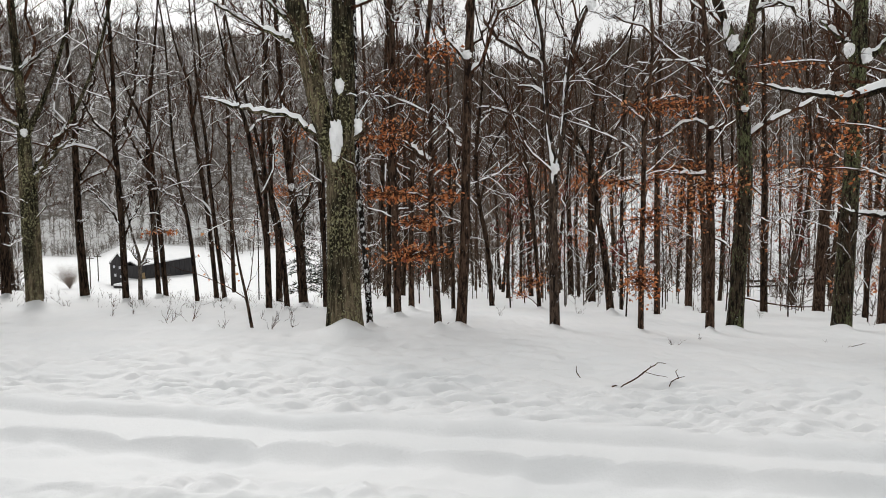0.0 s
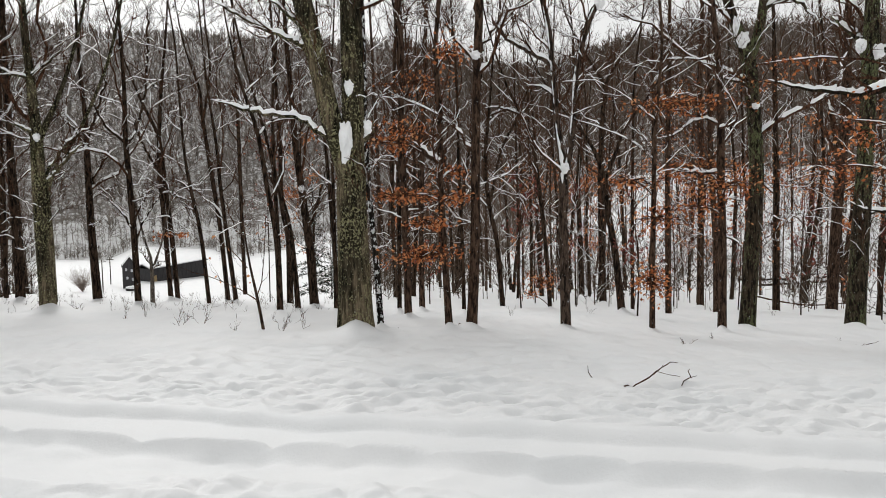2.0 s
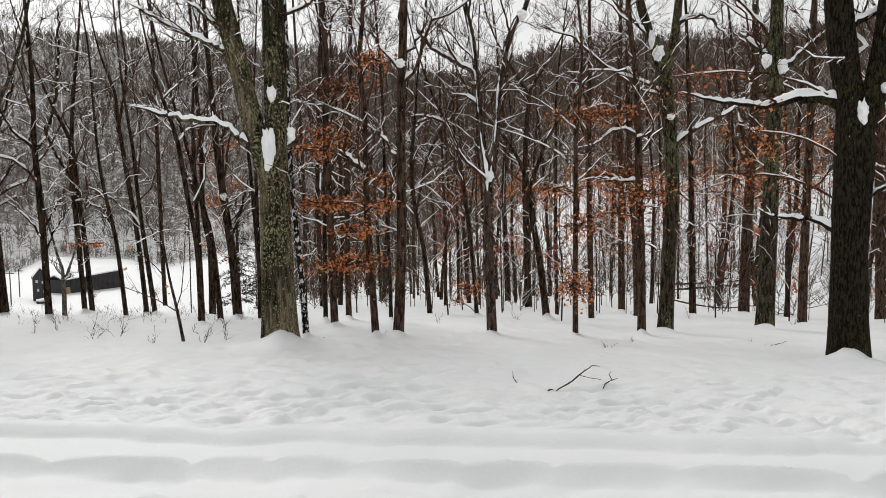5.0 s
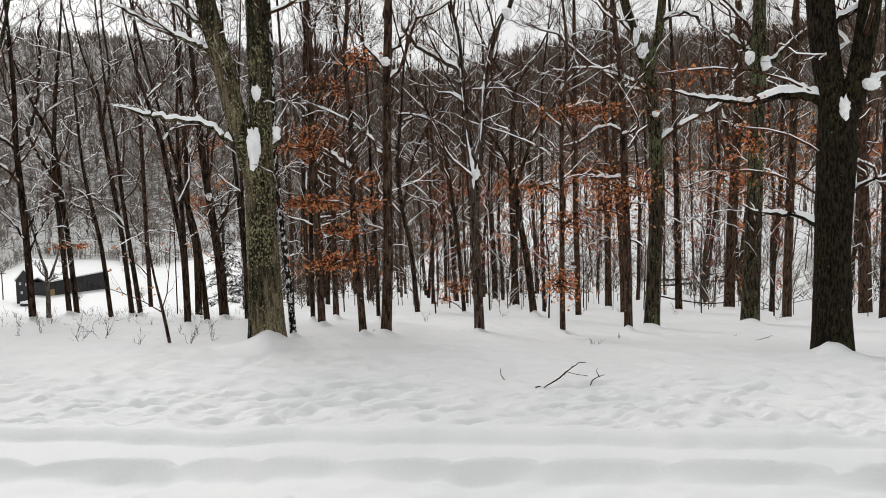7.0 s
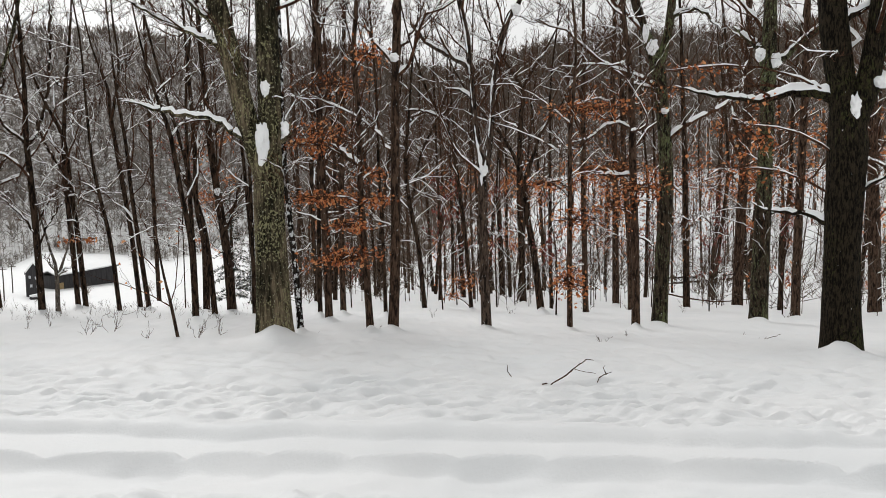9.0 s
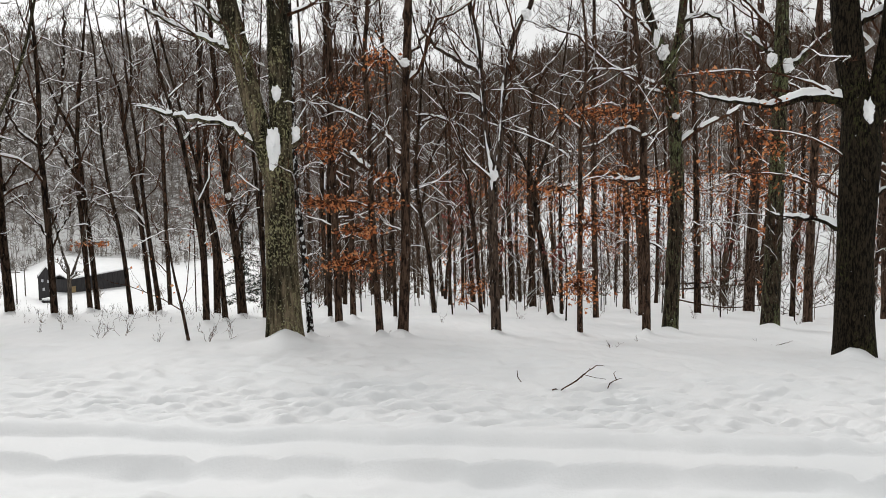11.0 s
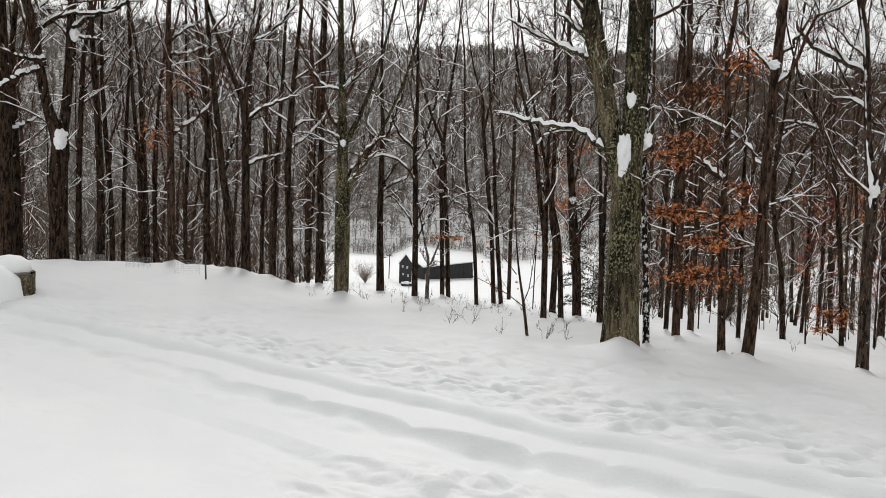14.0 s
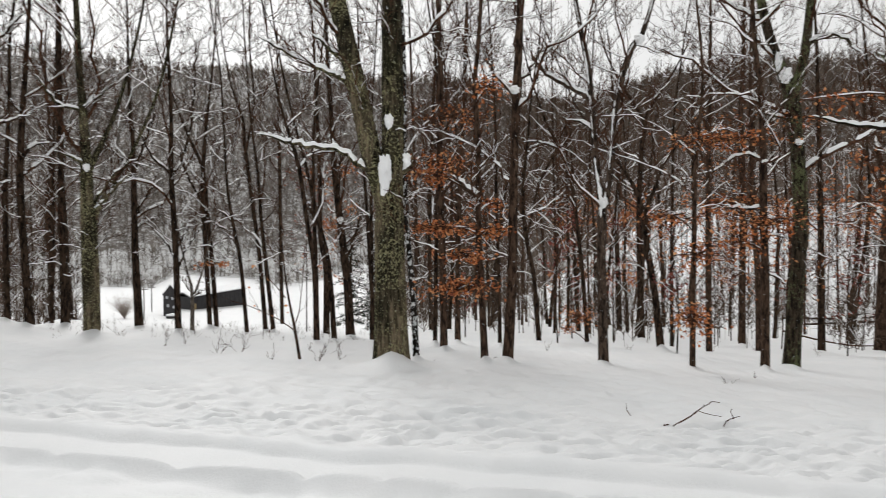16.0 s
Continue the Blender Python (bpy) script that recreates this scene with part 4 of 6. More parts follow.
tree(-5.62, 13.55, "pale", 72, [[(0.00, 0.00, -0.04, 0.041), (0.01, 0.00, 0.57, 0.035), (-0.00, -0.00, 0.88, 0.025), (-0.06, -0.02, 1.10, 0.020)], [(0.01, 0.00, 0.62, 0.025), (0.10, 0.04, 0.89, 0.020), (0.17, 0.07, 1.10, 0.015)]], limbs=[[(0.01, 0.01, 0.67, 0.015), (0.15, 0.01, 0.79, 0.015), (0.29, 0.02, 0.83, 0.010)], [(0.01, 0.01, 0.72, 0.015), (-0.07, -0.09, 0.89, 0.010), (-0.11, -0.15, 1.07, 0.010)]])
tree(-1.62, 20.50, "dark", 73, [[(0.00, 0.00, -0.17, 0.062), (-0.06, -0.00, 2.90, 0.054), (0.03, 0.00, 5.80, 0.044), (0.14, 0.00, 8.60, 0.030)]])
tree(-2.36, 23.10, "brown", 74, [[(0.00, 0.00, -0.17, 0.066), (0.05, 0.00, 3.10, 0.058), (-0.04, -0.00, 6.20, 0.046), (-0.16, 0.00, 9.40, 0.030)]])


# ---- mesh helpers ----
def mesh_of(name, verts, quads=None, tris=None, smooth=False):
    verts = np.asarray(verts, np.float32).reshape(-1, 3)
    quads = np.zeros((0, 4), np.int32) if quads is None else np.asarray(quads, np.int32).reshape(-1, 4)
    tris = np.zeros((0, 3), np.int32) if tris is None else np.asarray(tris, np.int32).reshape(-1, 3)
    me = bpy.data.meshes.new(name)
    me.vertices.add(len(verts))
    me.vertices.foreach_set("co", verts.ravel())
    me.loops.add(quads.size + tris.size)
    me.loops.foreach_set("vertex_index", np.concatenate([quads.ravel(), tris.ravel()]))
    me.polygons.add(len(quads) + len(tris))
    starts = np.concatenate([np.arange(len(quads)) * 4, quads.size + np.arange(len(tris)) * 3]).astype(np.int32)
    me.polygons.foreach_set("loop_start", starts)
    me.polygons.foreach_set("use_smooth", np.full(len(starts), smooth))
    me.update(calc_edges=True)
    me.validate()
    return me


def part(name, geo, mat, parent=None, label="", smooth=False, kind=""):
    me = mesh_of(name, *geo, smooth=smooth)
    me.materials.append(mat)
    ob = new(name, me)
    ob.parent = parent
    return tagged(ob, label, kind=kind)


def joined(geos):
    V, Q, T, k = [], [], [], 0
    for v, q, t in geos:
        v = np.asarray(v, float).reshape(-1, 3)
        V.append(v)
        if q is not None and len(q):
            Q.append(np.asarray(q).reshape(-1, 4) + k)
        if t is not None and len(t):
            T.append(np.asarray(t).reshape(-1, 3) + k)
        k += len(v)
    return (np.concatenate(V) if V else np.zeros((0, 3)), np.concatenate(Q) if Q else None, np.concatenate(T) if T else None)


def unit(v):
    return v / (np.linalg.norm(v, axis=-1, keepdims=True) + 1e-9)


def frames_of(P):
    t = np.gradient(P, axis=1)
    t = unit(t)
    steep = np.abs(t[:, :1, 2:3]) > 0.85
    ref = np.where(steep, np.array([1.0, 0.15, 0]), np.array([0, 0, 1.0]))
    a = unit(np.cross(t, ref))
    return t, a, np.cross(a, t)


def tubes(P, R, n):
    """Tubes with n sides along B centre lines of K points each."""
    B, K = R.shape
    t, a, b = frames_of(P)
    w = np.arange(n) * 2 * np.pi / n
    ring = a[:, :, None] * np.cos(w)[:, None] + b[:, :, None] * np.sin(w)[:, None]
    V = P[:, :, None] + ring * R[:, :, None, None]
    idx = np.arange(B * K * n).reshape(B, K, n)
    nx = np.roll(idx, -1, axis=2)
    Q = np.stack([idx[:, :-1], nx[:, :-1], nx[:, 1:], idx[:, 1:]], -1)
    return V.reshape(-1, 3), Q.reshape(-1, 4), None


def cones(A, B, r, n=3):
    """Slim pointed shoots from A to B."""
    t = unit(B - A)
    ref = np.where(np.abs(t[:, 2:3]) > 0.85, np.array([1.0, 0.15, 0]), np.array([0, 0, 1.0]))
    a = unit(np.cross(t, ref))
    b = np.cross(a, t)
    w = np.arange(n) * 2 * np.pi / n
    ring = A[:, None] + (a[:, None] * np.cos(w)[:, None] + b[:, None] * np.sin(w)[:, None]) * np.asarray(r)[:, None, None]
    V = np.concatenate([ring, B[:, None]], 1)
    i = (np.arange(len(A)) * (n + 1))[:, None]
    T = np.concatenate([i + [k, (k + 1) % n, n] for k in range(n)])
    return V.reshape(-1, 3), None, T


def finer(P, R, k):
    """The same centre lines with k times as many points."""
    n = R.shape[1]
    u = np.linspace(0, n - 1, (n - 1) * k + 1)
    i = np.minimum(u.astype(int), n - 2)
    f = u - i
    return P[:, i] * (1 - f)[None, :, None] + P[:, i + 1] * f[None, :, None], R[:, i] * (1 - f) + R[:, i + 1] * f


def snow_strips(P, R, rng, load=1.0, share=1.0, gaps=0.2, fine=1):
    """Snow lying on top of boughs: rounded, uneven along them, none where they stand steep."""
    if fine > 1:
        P, R = finer(P, R, fine)
    B, K = R.shape
    t = unit(np.gradient(P, axis=1))
    lie = np.sqrt(np.clip(1 - t[:, :, 2] ** 2, 0, 1))
    side = unit(np.cross(t, np.array([0, 0, 1.0])))
    up = np.cross(side, t)
    keep = smooth01((lie - 0.42) / 0.3) * (rng.random((B, 1)) < share)
    keep = keep * np.where((R < 0.034) & (rng.random((B, K)) < gaps), 0.0, 1.0)
    keep[:, 0] *= 0.3
    keep[:, -1] *= 0.3
    h = np.minimum(0.055, 0.008 + 0.75 * R) * load * keep * rng.uniform(0.5, 1.35, (B, K))
    w = (R * 1.0 + 0.0035) * (0.3 + 0.7 * keep) * rng.uniform(0.75, 1.1, (B, K))
    cs = ((-1.0, 0.3, 0.0), (-0.72, 0.75, 0.72), (0.0, 0.95, 1.0), (0.72, 0.75, 0.72), (1.0, 0.3, 0.0)) if fine > 1 else ((-1.0, 0.4, 0.05), (-0.55, 0.85, 0.85), (0.55, 0.85, 0.9), (1.0, 0.4, 0.05))
    m = len(cs)
    V = np.stack([P + side * (w * q[0])[:, :, None] + up * (R * q[1] * keep + h * q[2] - (1 - keep) * 0.3 * R)[:, :, None] for q in cs], 2)
    idx = np.arange(B * K * m).reshape(B, K, m)
    Q = np.stack([idx[:, :-1, :-1], idx[:, :-1, 1:], idx[:, 1:, 1:], idx[:, 1:, :-1]], -1)
    live = (keep[:, :-1] + keep[:, 1:]) > 0.1
    return V.reshape(-1, 3), Q[live].reshape(-1, 4), None


def twig_snow(P, R, rng, share=0.26):
    """Thin lines of snow on the flatter twigs."""
    d = unit(P[:, 2] - P[:, 0])
    on = (np.abs(d[:, 2]) < 0.8) & (rng.random(len(P)) < share)
    up = np.array([0, 0, 1.0]) * R[on, 1][:, None] * 0.9
    R = R * 1.35
    return joined([cones(P[on, 0] + up, P[on, 1] + up, R[on, 1]), cones(P[on, 1] + up, P[on, 2] * 1.1 - P[on, 1] * 0.1 + up, R[on, 1])])


def driven_snow(s, rng, cover):
    """Snow plastered up the weather side of a stem, broken and ragged."""
    q = resampled(s[::2] if len(s) > 6 else s, 0.035)
    q = q[q[:, 2] < 7.5]
    n = len(q)
    k = rng.uniform(0, 99)
    w = noise2(q[:, 2] * 2.2 + k, 0 * q[:, 2], 5) * 0.35 + noise2(q[:, 2] * 7.7 + k, 0 * q[:, 2] + 3, 7) * 0.25 + noise2(q[:, 2] * 21 + k, 0 * q[:, 2] + 5, 8) * 0.3 + cover
    w = np.where((w > 0) & (q[:, 2] > 2.1), np.clip(0.12 + 0.6 * w, 0, 0.5), 0)
    side = np.array([-WIND[1], WIND[0], 0])
    turn = 0.25 * noise2(q[:, 2] * 1.5 + k, 0 * q[:, 2] + 8, 9)
    rows = []
    for f, h in ((-1, 0.0), (-0.5, 1.0), (0.5, 1.0), (1, 0.0)):
        a = (w * f * (1 + 0.3 * noise2(q[:, 2] * 14 + f, 0 * q[:, 2], 3)) + turn)[:, None]
        rows.append(q[:, :3] + (WIND * np.cos(a) + side * np.sin(a)) * (q[:, 3:] * 0.97 + h * np.minimum(0.02, 0.3 * q[:, 3:] * (w[:, None] > 0))))
    V = np.stack(rows, 1)
    idx = np.arange(n * 4).reshape(n, 4)
    Q = np.stack([idx[:-1, :-1], idx[:-1, 1:], idx[1:, 1:], idx[1:, :-1]], -1)
    Q = Q[(w[:-1] + w[1:]) > 0.02].reshape(-1, 4)
    return V.reshape(-1, 3), Q, None


def children(P, R, per, spread, length, rng, K, low=0.2, lift=0.45, thin=0.5, kink=0.3):
    """Side shoots of B parents: per each, leaving at a slant, zigzagging and bending upwards."""
    B, n = R.shape
    u = rng.uniform(low, 0.97, (B, per)) * (n - 1)
    i = np.minimum(u.astype(int), n - 2)
    f = (u - i)[:, :, None]
    rows = np.arange(B)[:, None]
    p = P[rows, i] * (1 - f) + P[rows, i + 1] * f
    r = R[rows, i] * (1 - f[..., 0]) + R[rows, i + 1] * f[..., 0]
    d = unit(P[rows, i + 1] - P[rows, i])
    q = unit(np.cross(d, unit(rng.normal(size=d.shape))))
    ang = rng.uniform(spread[0], spread[1], (B, per, 1))
    d = unit(d * np.cos(ang) + q * np.sin(ang) + np.array([0, 0, 0.2]))
    long = np.linalg.norm(P[:, -1] - P[:, 0], axis=1)[:, None]
    L = (long * rng.uniform(length[0], length[1], (B, per)) * (1.1 - 0.55 * u / (n - 1)))[:, :, None]
    bend = unit(np.cross(d, unit(rng.normal(size=d.shape))))
    pts, c = [p], p
    for k in range(1, K):
        d = unit(d + np.array([0, 0, lift / K]) + rng.normal(size=d.shape) * 0.16 + bend * kink * (1 if k % 2 else -1))
        c = c + d * L / (K - 1)
        pts.append(c)
    C = np.stack(pts, 2).reshape(B * per, K, 3)
    r0 = np.maximum(r * thin * rng.uniform(0.7, 1.1, r.shape), 0.003).reshape(-1, 1)
    return C, r0 * np.linspace(1, 0.35, K)[None]


def bough(start, lean, az, L, rng, K=10, rise=0.16, kink=0.22):
    """One bough: leaves at a slant, turns up and wanders from knot to knot."""
    d = np.array([math.sin(lean) * math.cos(az), math.sin(lean) * math.sin(az), math.cos(lean)])
    bend = unit(np.cross(d, rng.normal(size=3)))
    c, pts = np.array(start, float), []
    for j in range(K):
        pts.append(c)
        d = unit(d + np.array([0, 0, rise * math.sin(lean)]) + rng.normal(size=3) * 0.24 + bend * kink * (1 if j % 2 else -1))
        c = c + d * L / (K - 1)
    return np.array(pts)


def resampled(pts, step):
    """A centre line with radii, rounded by a Catmull-Rom spline."""
    p = np.array(pts, float)
    if len(p) < 3:
        p = np.insert(p, 1, (p[0] + p[-1]) / 2, axis=0)
    q = np.concatenate([[2 * p[0] - p[1]], p, [2 * p[-1] - p[-2]]])
    out = []
    for k in range(1, len(q) - 2):
        m = max(1, int(round(np.linalg.norm(q[k + 1, :3] - q[k, :3]) / step)))
        s = np.arange(m)[:, None] / m
        a, b, c, d = q[k - 1], q[k], q[k + 1], q[k + 2]
        out.append(0.5 * (2 * b + (c - a) * s + (2 * a - 5 * b + 4 * c - d) * s ** 2 + (3 * b - a - 3 * c + d) * s ** 3))
    out = np.concatenate(out + [p[-1:]])
    out[:, 3] = np.maximum(out[:, 3], 0.003)
    return out


BALL = bmesh.new()
bmesh.ops.create_icosphere(BALL, subdivisions=2, radius=1)
BALL_V = np.array([v.co[:] for v in BALL.verts])
BALL_F = np.array([[v.index for v in f.verts] for f in BALL.faces])
BALL.free()


def lump_geo(p, sx, sy, sz, rng, rough=0.22):
    k = rng.uniform(1, 9, 3)
    v = BALL_V * (1 + rough * np.sin(BALL_V @ np.array([3.1, 2.2, 4.3]) + k[0]) * np.cos(BALL_V @ np.array([-2.7, 4.1, 1.9]) + k[1]))[:, None]
    return v * np.array([sx, sy, sz]) + np.asarray(p, float)[:3], None, BALL_F


def patch_geo(p, out, wide, high, r, rng):
    """A ragged pad of snow stuck to a trunk of radius r, facing out."""
    side, up = unit(np.cross(np.array([0, 0, 1.0]), out)), np.array([0, 0, 1.0])
    n, rings = 40, 7
    w = np.arange(n) * 2 * np.pi / n
    k = rng.uniform(0, 50)
    rag = 1 + 0.15 * noise2(np.cos(w) * 2.5 + k, np.sin(w) * 2.5, 3) + 0.14 * noise2(np.cos(w) * 6 + k, np.sin(w) * 6, 4) + 0.09 * noise2(np.cos(w) * 13 + k, np.sin(w) * 13, 5)
    V = [p + out * min(wide * 0.75, 0.06)]
    for j in range(1, rings + 1):
        f = j / rings
        u, v = np.cos(w) * rag * wide * f * (1.05 + 0.25 * np.sin(w)), np.sign(np.sin(w)) * np.abs(np.sin(w)) ** 0.85 * rag * high * f
        o = min(wide * 0.75, 0.06) * (1 - f ** 3) * (1 + 0.5 * noise2(u * 40 + k, v * 40, 6)) - np.minimum(u * u / (2 * r), r) - 0.012 * f ** 4
        V += list(p + side * u[:, None] + up * v[:, None] + out * o[:, None])
    T = [(0, 1 + i, 1 + (i + 1) % n) for i in range(n)]
    Q = [(1 + j * n + i, 1 + (j + 1) * n + i, 1 + (j + 1) * n + (i + 1) % n, 1 + j * n + (i + 1) % n) for j in range(rings - 1) for i in range(n)]
    return np.array(V), Q, T


def leaf_geo(P, size, rng):
    """Dead oak leaves hanging at P: folded blades with five points each."""
    n = len(P)
    d = unit(rng.normal(size=(n, 3)) * np.array([1, 1, 0.6]) + np.array([0, 0, -0.55]))
    s = unit(np.cross(d, rng.normal(size=(n, 3))))
    up = np.cross(s, d)
    L = (size * rng.uniform(0.7, 1.25, n))[:, None]
    W = L * rng.uniform(0.26, 0.4, n)[:, None]
    V = np.stack([P, P + d * L * 0.55 + s * W + up * W * 0.5, P + d * L, P + d * L * 0.5 - s * W + up * W * 0.5, P + d * L * 0.5], 1)
    i = (np.arange(n) * 5)[:, None]
    T = np.concatenate([i + [0, 4, 1], i + [4, 2, 1], i + [0, 3, 4], i + [4, 3, 2]])
    return V.reshape(-1, 3), None, T


def bole(stem, sides, rng, fold, flare):
    """A trunk: rings that wander, bark folds running up it and a flared foot."""
    P, R = stem[None, :, :3].copy(), stem[None, :, 3].copy()
    if flare:
        R = R * (1 + 0.13 * np.exp(-np.maximum(stem[None, :, 2] + 0.05, 0) / 0.16))
    t, a, b = frames_of(P)
    K = R.shape[1]
    w = np.arange(sides) * 2 * np.pi / sides
    run = np.cumsum(np.r_[0, np.linalg.norm(np.diff(P[0], axis=0), axis=1)])
    ww, rr = np.meshgrid(w, run)
    k = rng.uniform(0, 6.3, 4)
    bend = np.sin(3 * ww + 0.8 * rr + k[0]) * 0.35 + np.sin(5 * ww - 1.1 * rr + k[1]) * 0.25
    bark = np.sin(sides * 0.36 * ww + 1.7 * np.sin(2.3 * rr + k[2]) + k[3]) * 0.35 + noise2(ww * sides / 7.0, rr * 5.0, int(k[0] * 99)) * 0.6
    scale = 1 + fold * (0.6 * bend + bark)
    ring = a[0][:, None] * np.cos(w)[:, None] + b[0][:, None] * np.sin(w)[:, None]
    V = P[0][:, None] + ring * (R[0][:, None] * scale)[:, :, None]
    idx = np.arange(K * sides).reshape(K, sides)
    nx = np.roll(idx, -1, axis=1)
    return V.reshape(-1, 3), np.stack([idx[:-1], nx[:-1], nx[1:], idx[1:]], -1).reshape(-1, 4), None


def skyward(stem, rng, tall):
    """Carries a stem on up to its full height."""
    p = [list(q) for q in stem]
    a, b = np.array(p[-2]), np.array(p[-1])
    d = unit((b - a)[:3] * np.array([1, 1, 1]))
    z0, r0 = b[2], b[3]
    while p[-1][2] < tall:
        d = unit(d * np.array([0.9, 0.9, 1]) + np.array([0, 0, 0.2]) + rng.normal(size=3) * 0.06)
        q = np.array(p[-1][:3]) + d * 1.2
        p.append([*q, max(0.012, r0 * (1 - 0.9 * (q[2] - z0) / max(0.5, tall - z0)))])
        if len(p) > 40:
            break
    return p


KINDS = {
    "mossy": "tall oak with mossy, lichen-spotted bark and snow in its fork",
    "pale": "small pale-barked tree with spreading snowy twigs",
    "birch": "slim dark tree trunk flecked with driven snow",
    "dark": "bare dark-barked forest tree with snow along its branches",
    "brown": "bare brown-barked forest tree dusted with snow",
    "oak": "slender oak still holding rust-orange dead leaves",
    "grey": "twin-stemmed grey-brown tree with driven snow on its stems",
    "moss_green": "green-mossed forked tree with snow packed in its crotch",
    "furrow": "thick oak with deeply furrowed dark bark and snowy limbs",
}
WIND = unit(np.array([-0.45, -0.85, 0.1]))


def grow_tree(x, y, z, kind, seed, stems, limbs, sprays, lumps):
    rng = np.random.default_rng(1000 + seed)
    root = new("tree")
    root.location = (x, y, z)
    tagged(root, KINDS[kind], "tree", "trees of the wood")
    r0 = stems[0][0][3]
    tall = min(17.0, 7.0 + 42 * r0) * rng.uniform(0.92, 1.08) if kind != "pale" else 1.7
    away = math.hypot(x, y)
    close = away < 16
    sides = 64 if r0 > 0.2 else 18 if close else 12
    fold = {"furrow": 0.055, "mossy": 0.05}.get(kind, 0.035)
    lines = []
    for k, s in enumerate(stems):
        s = resampled(skyward(s, rng, tall * (1 if k == 0 else 0.9)), 0.13 if r0 > 0.2 else 0.24)
        lines.append(s)
    part("trunk", joined([bole(s, sides, rng, fold, k == 0) for k, s in enumerate(lines)]), BARK[kind], root, smooth=True)
    bough_P, bough_R, white = [], [], []
    for limb in limbs:
        reach = np.concatenate([q[:, :3] for q in lines]) - np.array(limb[0][:3]) + np.array([0, 0, 0.12])
        heart = reach[np.argmin(np.linalg.norm(reach, axis=1))] + np.array(limb[0][:3]) - np.array([0, 0, 0.12])
        s = resampled(([(*heart, limb[0][3])] if np.linalg.norm(heart - np.array(limb[0][:3])) < 0.7 else []) + list(limb), 0.07)
        s[:, :2] += 0.012 * rng.normal(size=(len(s), 2))
        s[:, 2] += 0.010 * rng.normal(size=len(s))
        s[:, 3] *= np.clip((len(s) - np.arange(len(s))) * 0.22, 0.12, 1)
        part("limb", tubes(s[None, :, :3], s[None, :, 3], 10), BARK[kind], root, smooth=True)
        white.append(snow_strips(s[None, :, :3], s[None, :, 3], np.random.default_rng(seed), 1.15, 1.0, 0.05, 2))
        pick = np.linspace(0, len(s) - 1, 10).round().astype(int)
        bough_P.append(s[pick, :3])
        bough_R.append(s[pick, 3])
    # boughs that spring from the stems: climbing limbs above, thin dead twigs below
    for k, s in enumerate(lines):
        top, foot = s[-1, 2], max(1.6, s[0, 2] + 0.5, 0.2 * tall) if tall > 3 else 0.5 * tall
        eyeful = min(top, 3.0 + 0.29 * away)
        big = r0 > 0.2
        climbing = np.linspace(foot, eyeful, max(2, int((eyeful - foot) * (0.35 if big else 1.6 if away < 14 else 1.25))), endpoint=False)
        climbing = np.concatenate([climbing + rng.uniform(0, 0.7, len(climbing)), rng.uniform(min(eyeful, top * 0.98), top * 0.98, int(max(0, top - eyeful) * 0.5))])
        dead = rng.uniform(min(eyeful, max(0.9, s[0, 2] + 0.5)), max(foot, eyeful), int(max(0, eyeful - 0.9) * (0.5 if big else 1.9)))
        spin = rng.uniform(0, 6.28)
        for j, zz in enumerate(np.concatenate([climbing, dead])):
            i = int(np.clip(np.searchsorted(s[:, 2], zz), 1, len(s) - 2))
            strong = j < len(climbing)
            spin += rng.uniform(1.4, 3.2)
            if strong:
                L = np.clip(0.34 * (top - zz) + 0.6, 0.7, 1.9 if away < 12 else 3.4) * rng.uniform(0.55, 1.1)
                pts = bough(s[i, :3], rng.uniform(0.4, 0.95), spin, L, rng)
                r = np.clip(s[i, 3] * rng.uniform(0.22, 0.5), 0.008, 0.024 if away < 12 else 0.034)
            else:
                L = rng.uniform(0.35, 1.0) * (1 + 0.02 * away)
                pts = bough(s[i, :3], rng.uniform(0.8, 1.5), spin, L, rng, rise=0.06)
                r = rng.uniform(0.004, 0.008)
            bough_P.append(pts)
            bough_R.append(r * np.linspace(1, 0.28, 10))
    geos = []
    if bough_P:
        P1, R1 = np.array(bough_P), np.array(bough_R)
        fresh = slice(len(limbs), None)
        P2, R2 = children(P1, R1, 8, (0.35, 0.85), (0.28, 0.55), rng, 6)
        low = P2[:, 0, 2] < 2.4 + 0.29 * away
        P3, R3 = children(P2[low], R2[low], 5 if close else 4, (0.4, 0.95), (0.35, 0.7), rng, 4)
        P4, R4 = children(P3, np.maximum(R3, 0.003), 2 if close else 1, (0.4, 0.95), (0.35, 0.7), rng, 2)
        if len(limbs) < len(P1):
            geos.append(tubes(P1[fresh], R1[fresh], 6))
            white.append(snow_strips(P1[fresh], R1[fresh], rng, 1.4, 0.9, 0.15, 3 if close else 1))
        stride = slice(None) if close else slice(None, None, 2)
        geos += [tubes(P2[:, stride], R2[:, stride], 3), tubes(P3[:, [0, 2]], R3[:, [0, 2]], 3), cones(P3[:, 2], P3[:, 3] * 1.4 - P3[:, 2] * 0.4, R3[:, 2]), cones(P4[:, 0], P4[:, 1], R4[:, 0])]
        white += [snow_strips(P2, R2, rng, 1.3, 0.3), twig_snow(P3, R3, rng, 0.07)]
    leaves = []
    for cx, cy, cz, rx, rz, count in sprays:
        count = int(count * (1.3 if close else 1.5))
        c = np.array([cx, cy, cz])
        i = int(np.argmin(np.linalg.norm(lines[0][:, :3] - (c - np.array([0, 0, 0.35 * np.hypot(cx, cy)])), axis=1)))
        a = lines[0][i, :3]
        way = c - a
        line = np.stack([a + way * f + np.array([0, 0, 0.10 * math.sin(3.1 * f) * np.linalg.norm(way)]) for f in (0, 0.3, 0.55, 0.8, 1.0, 1.2)])[None]
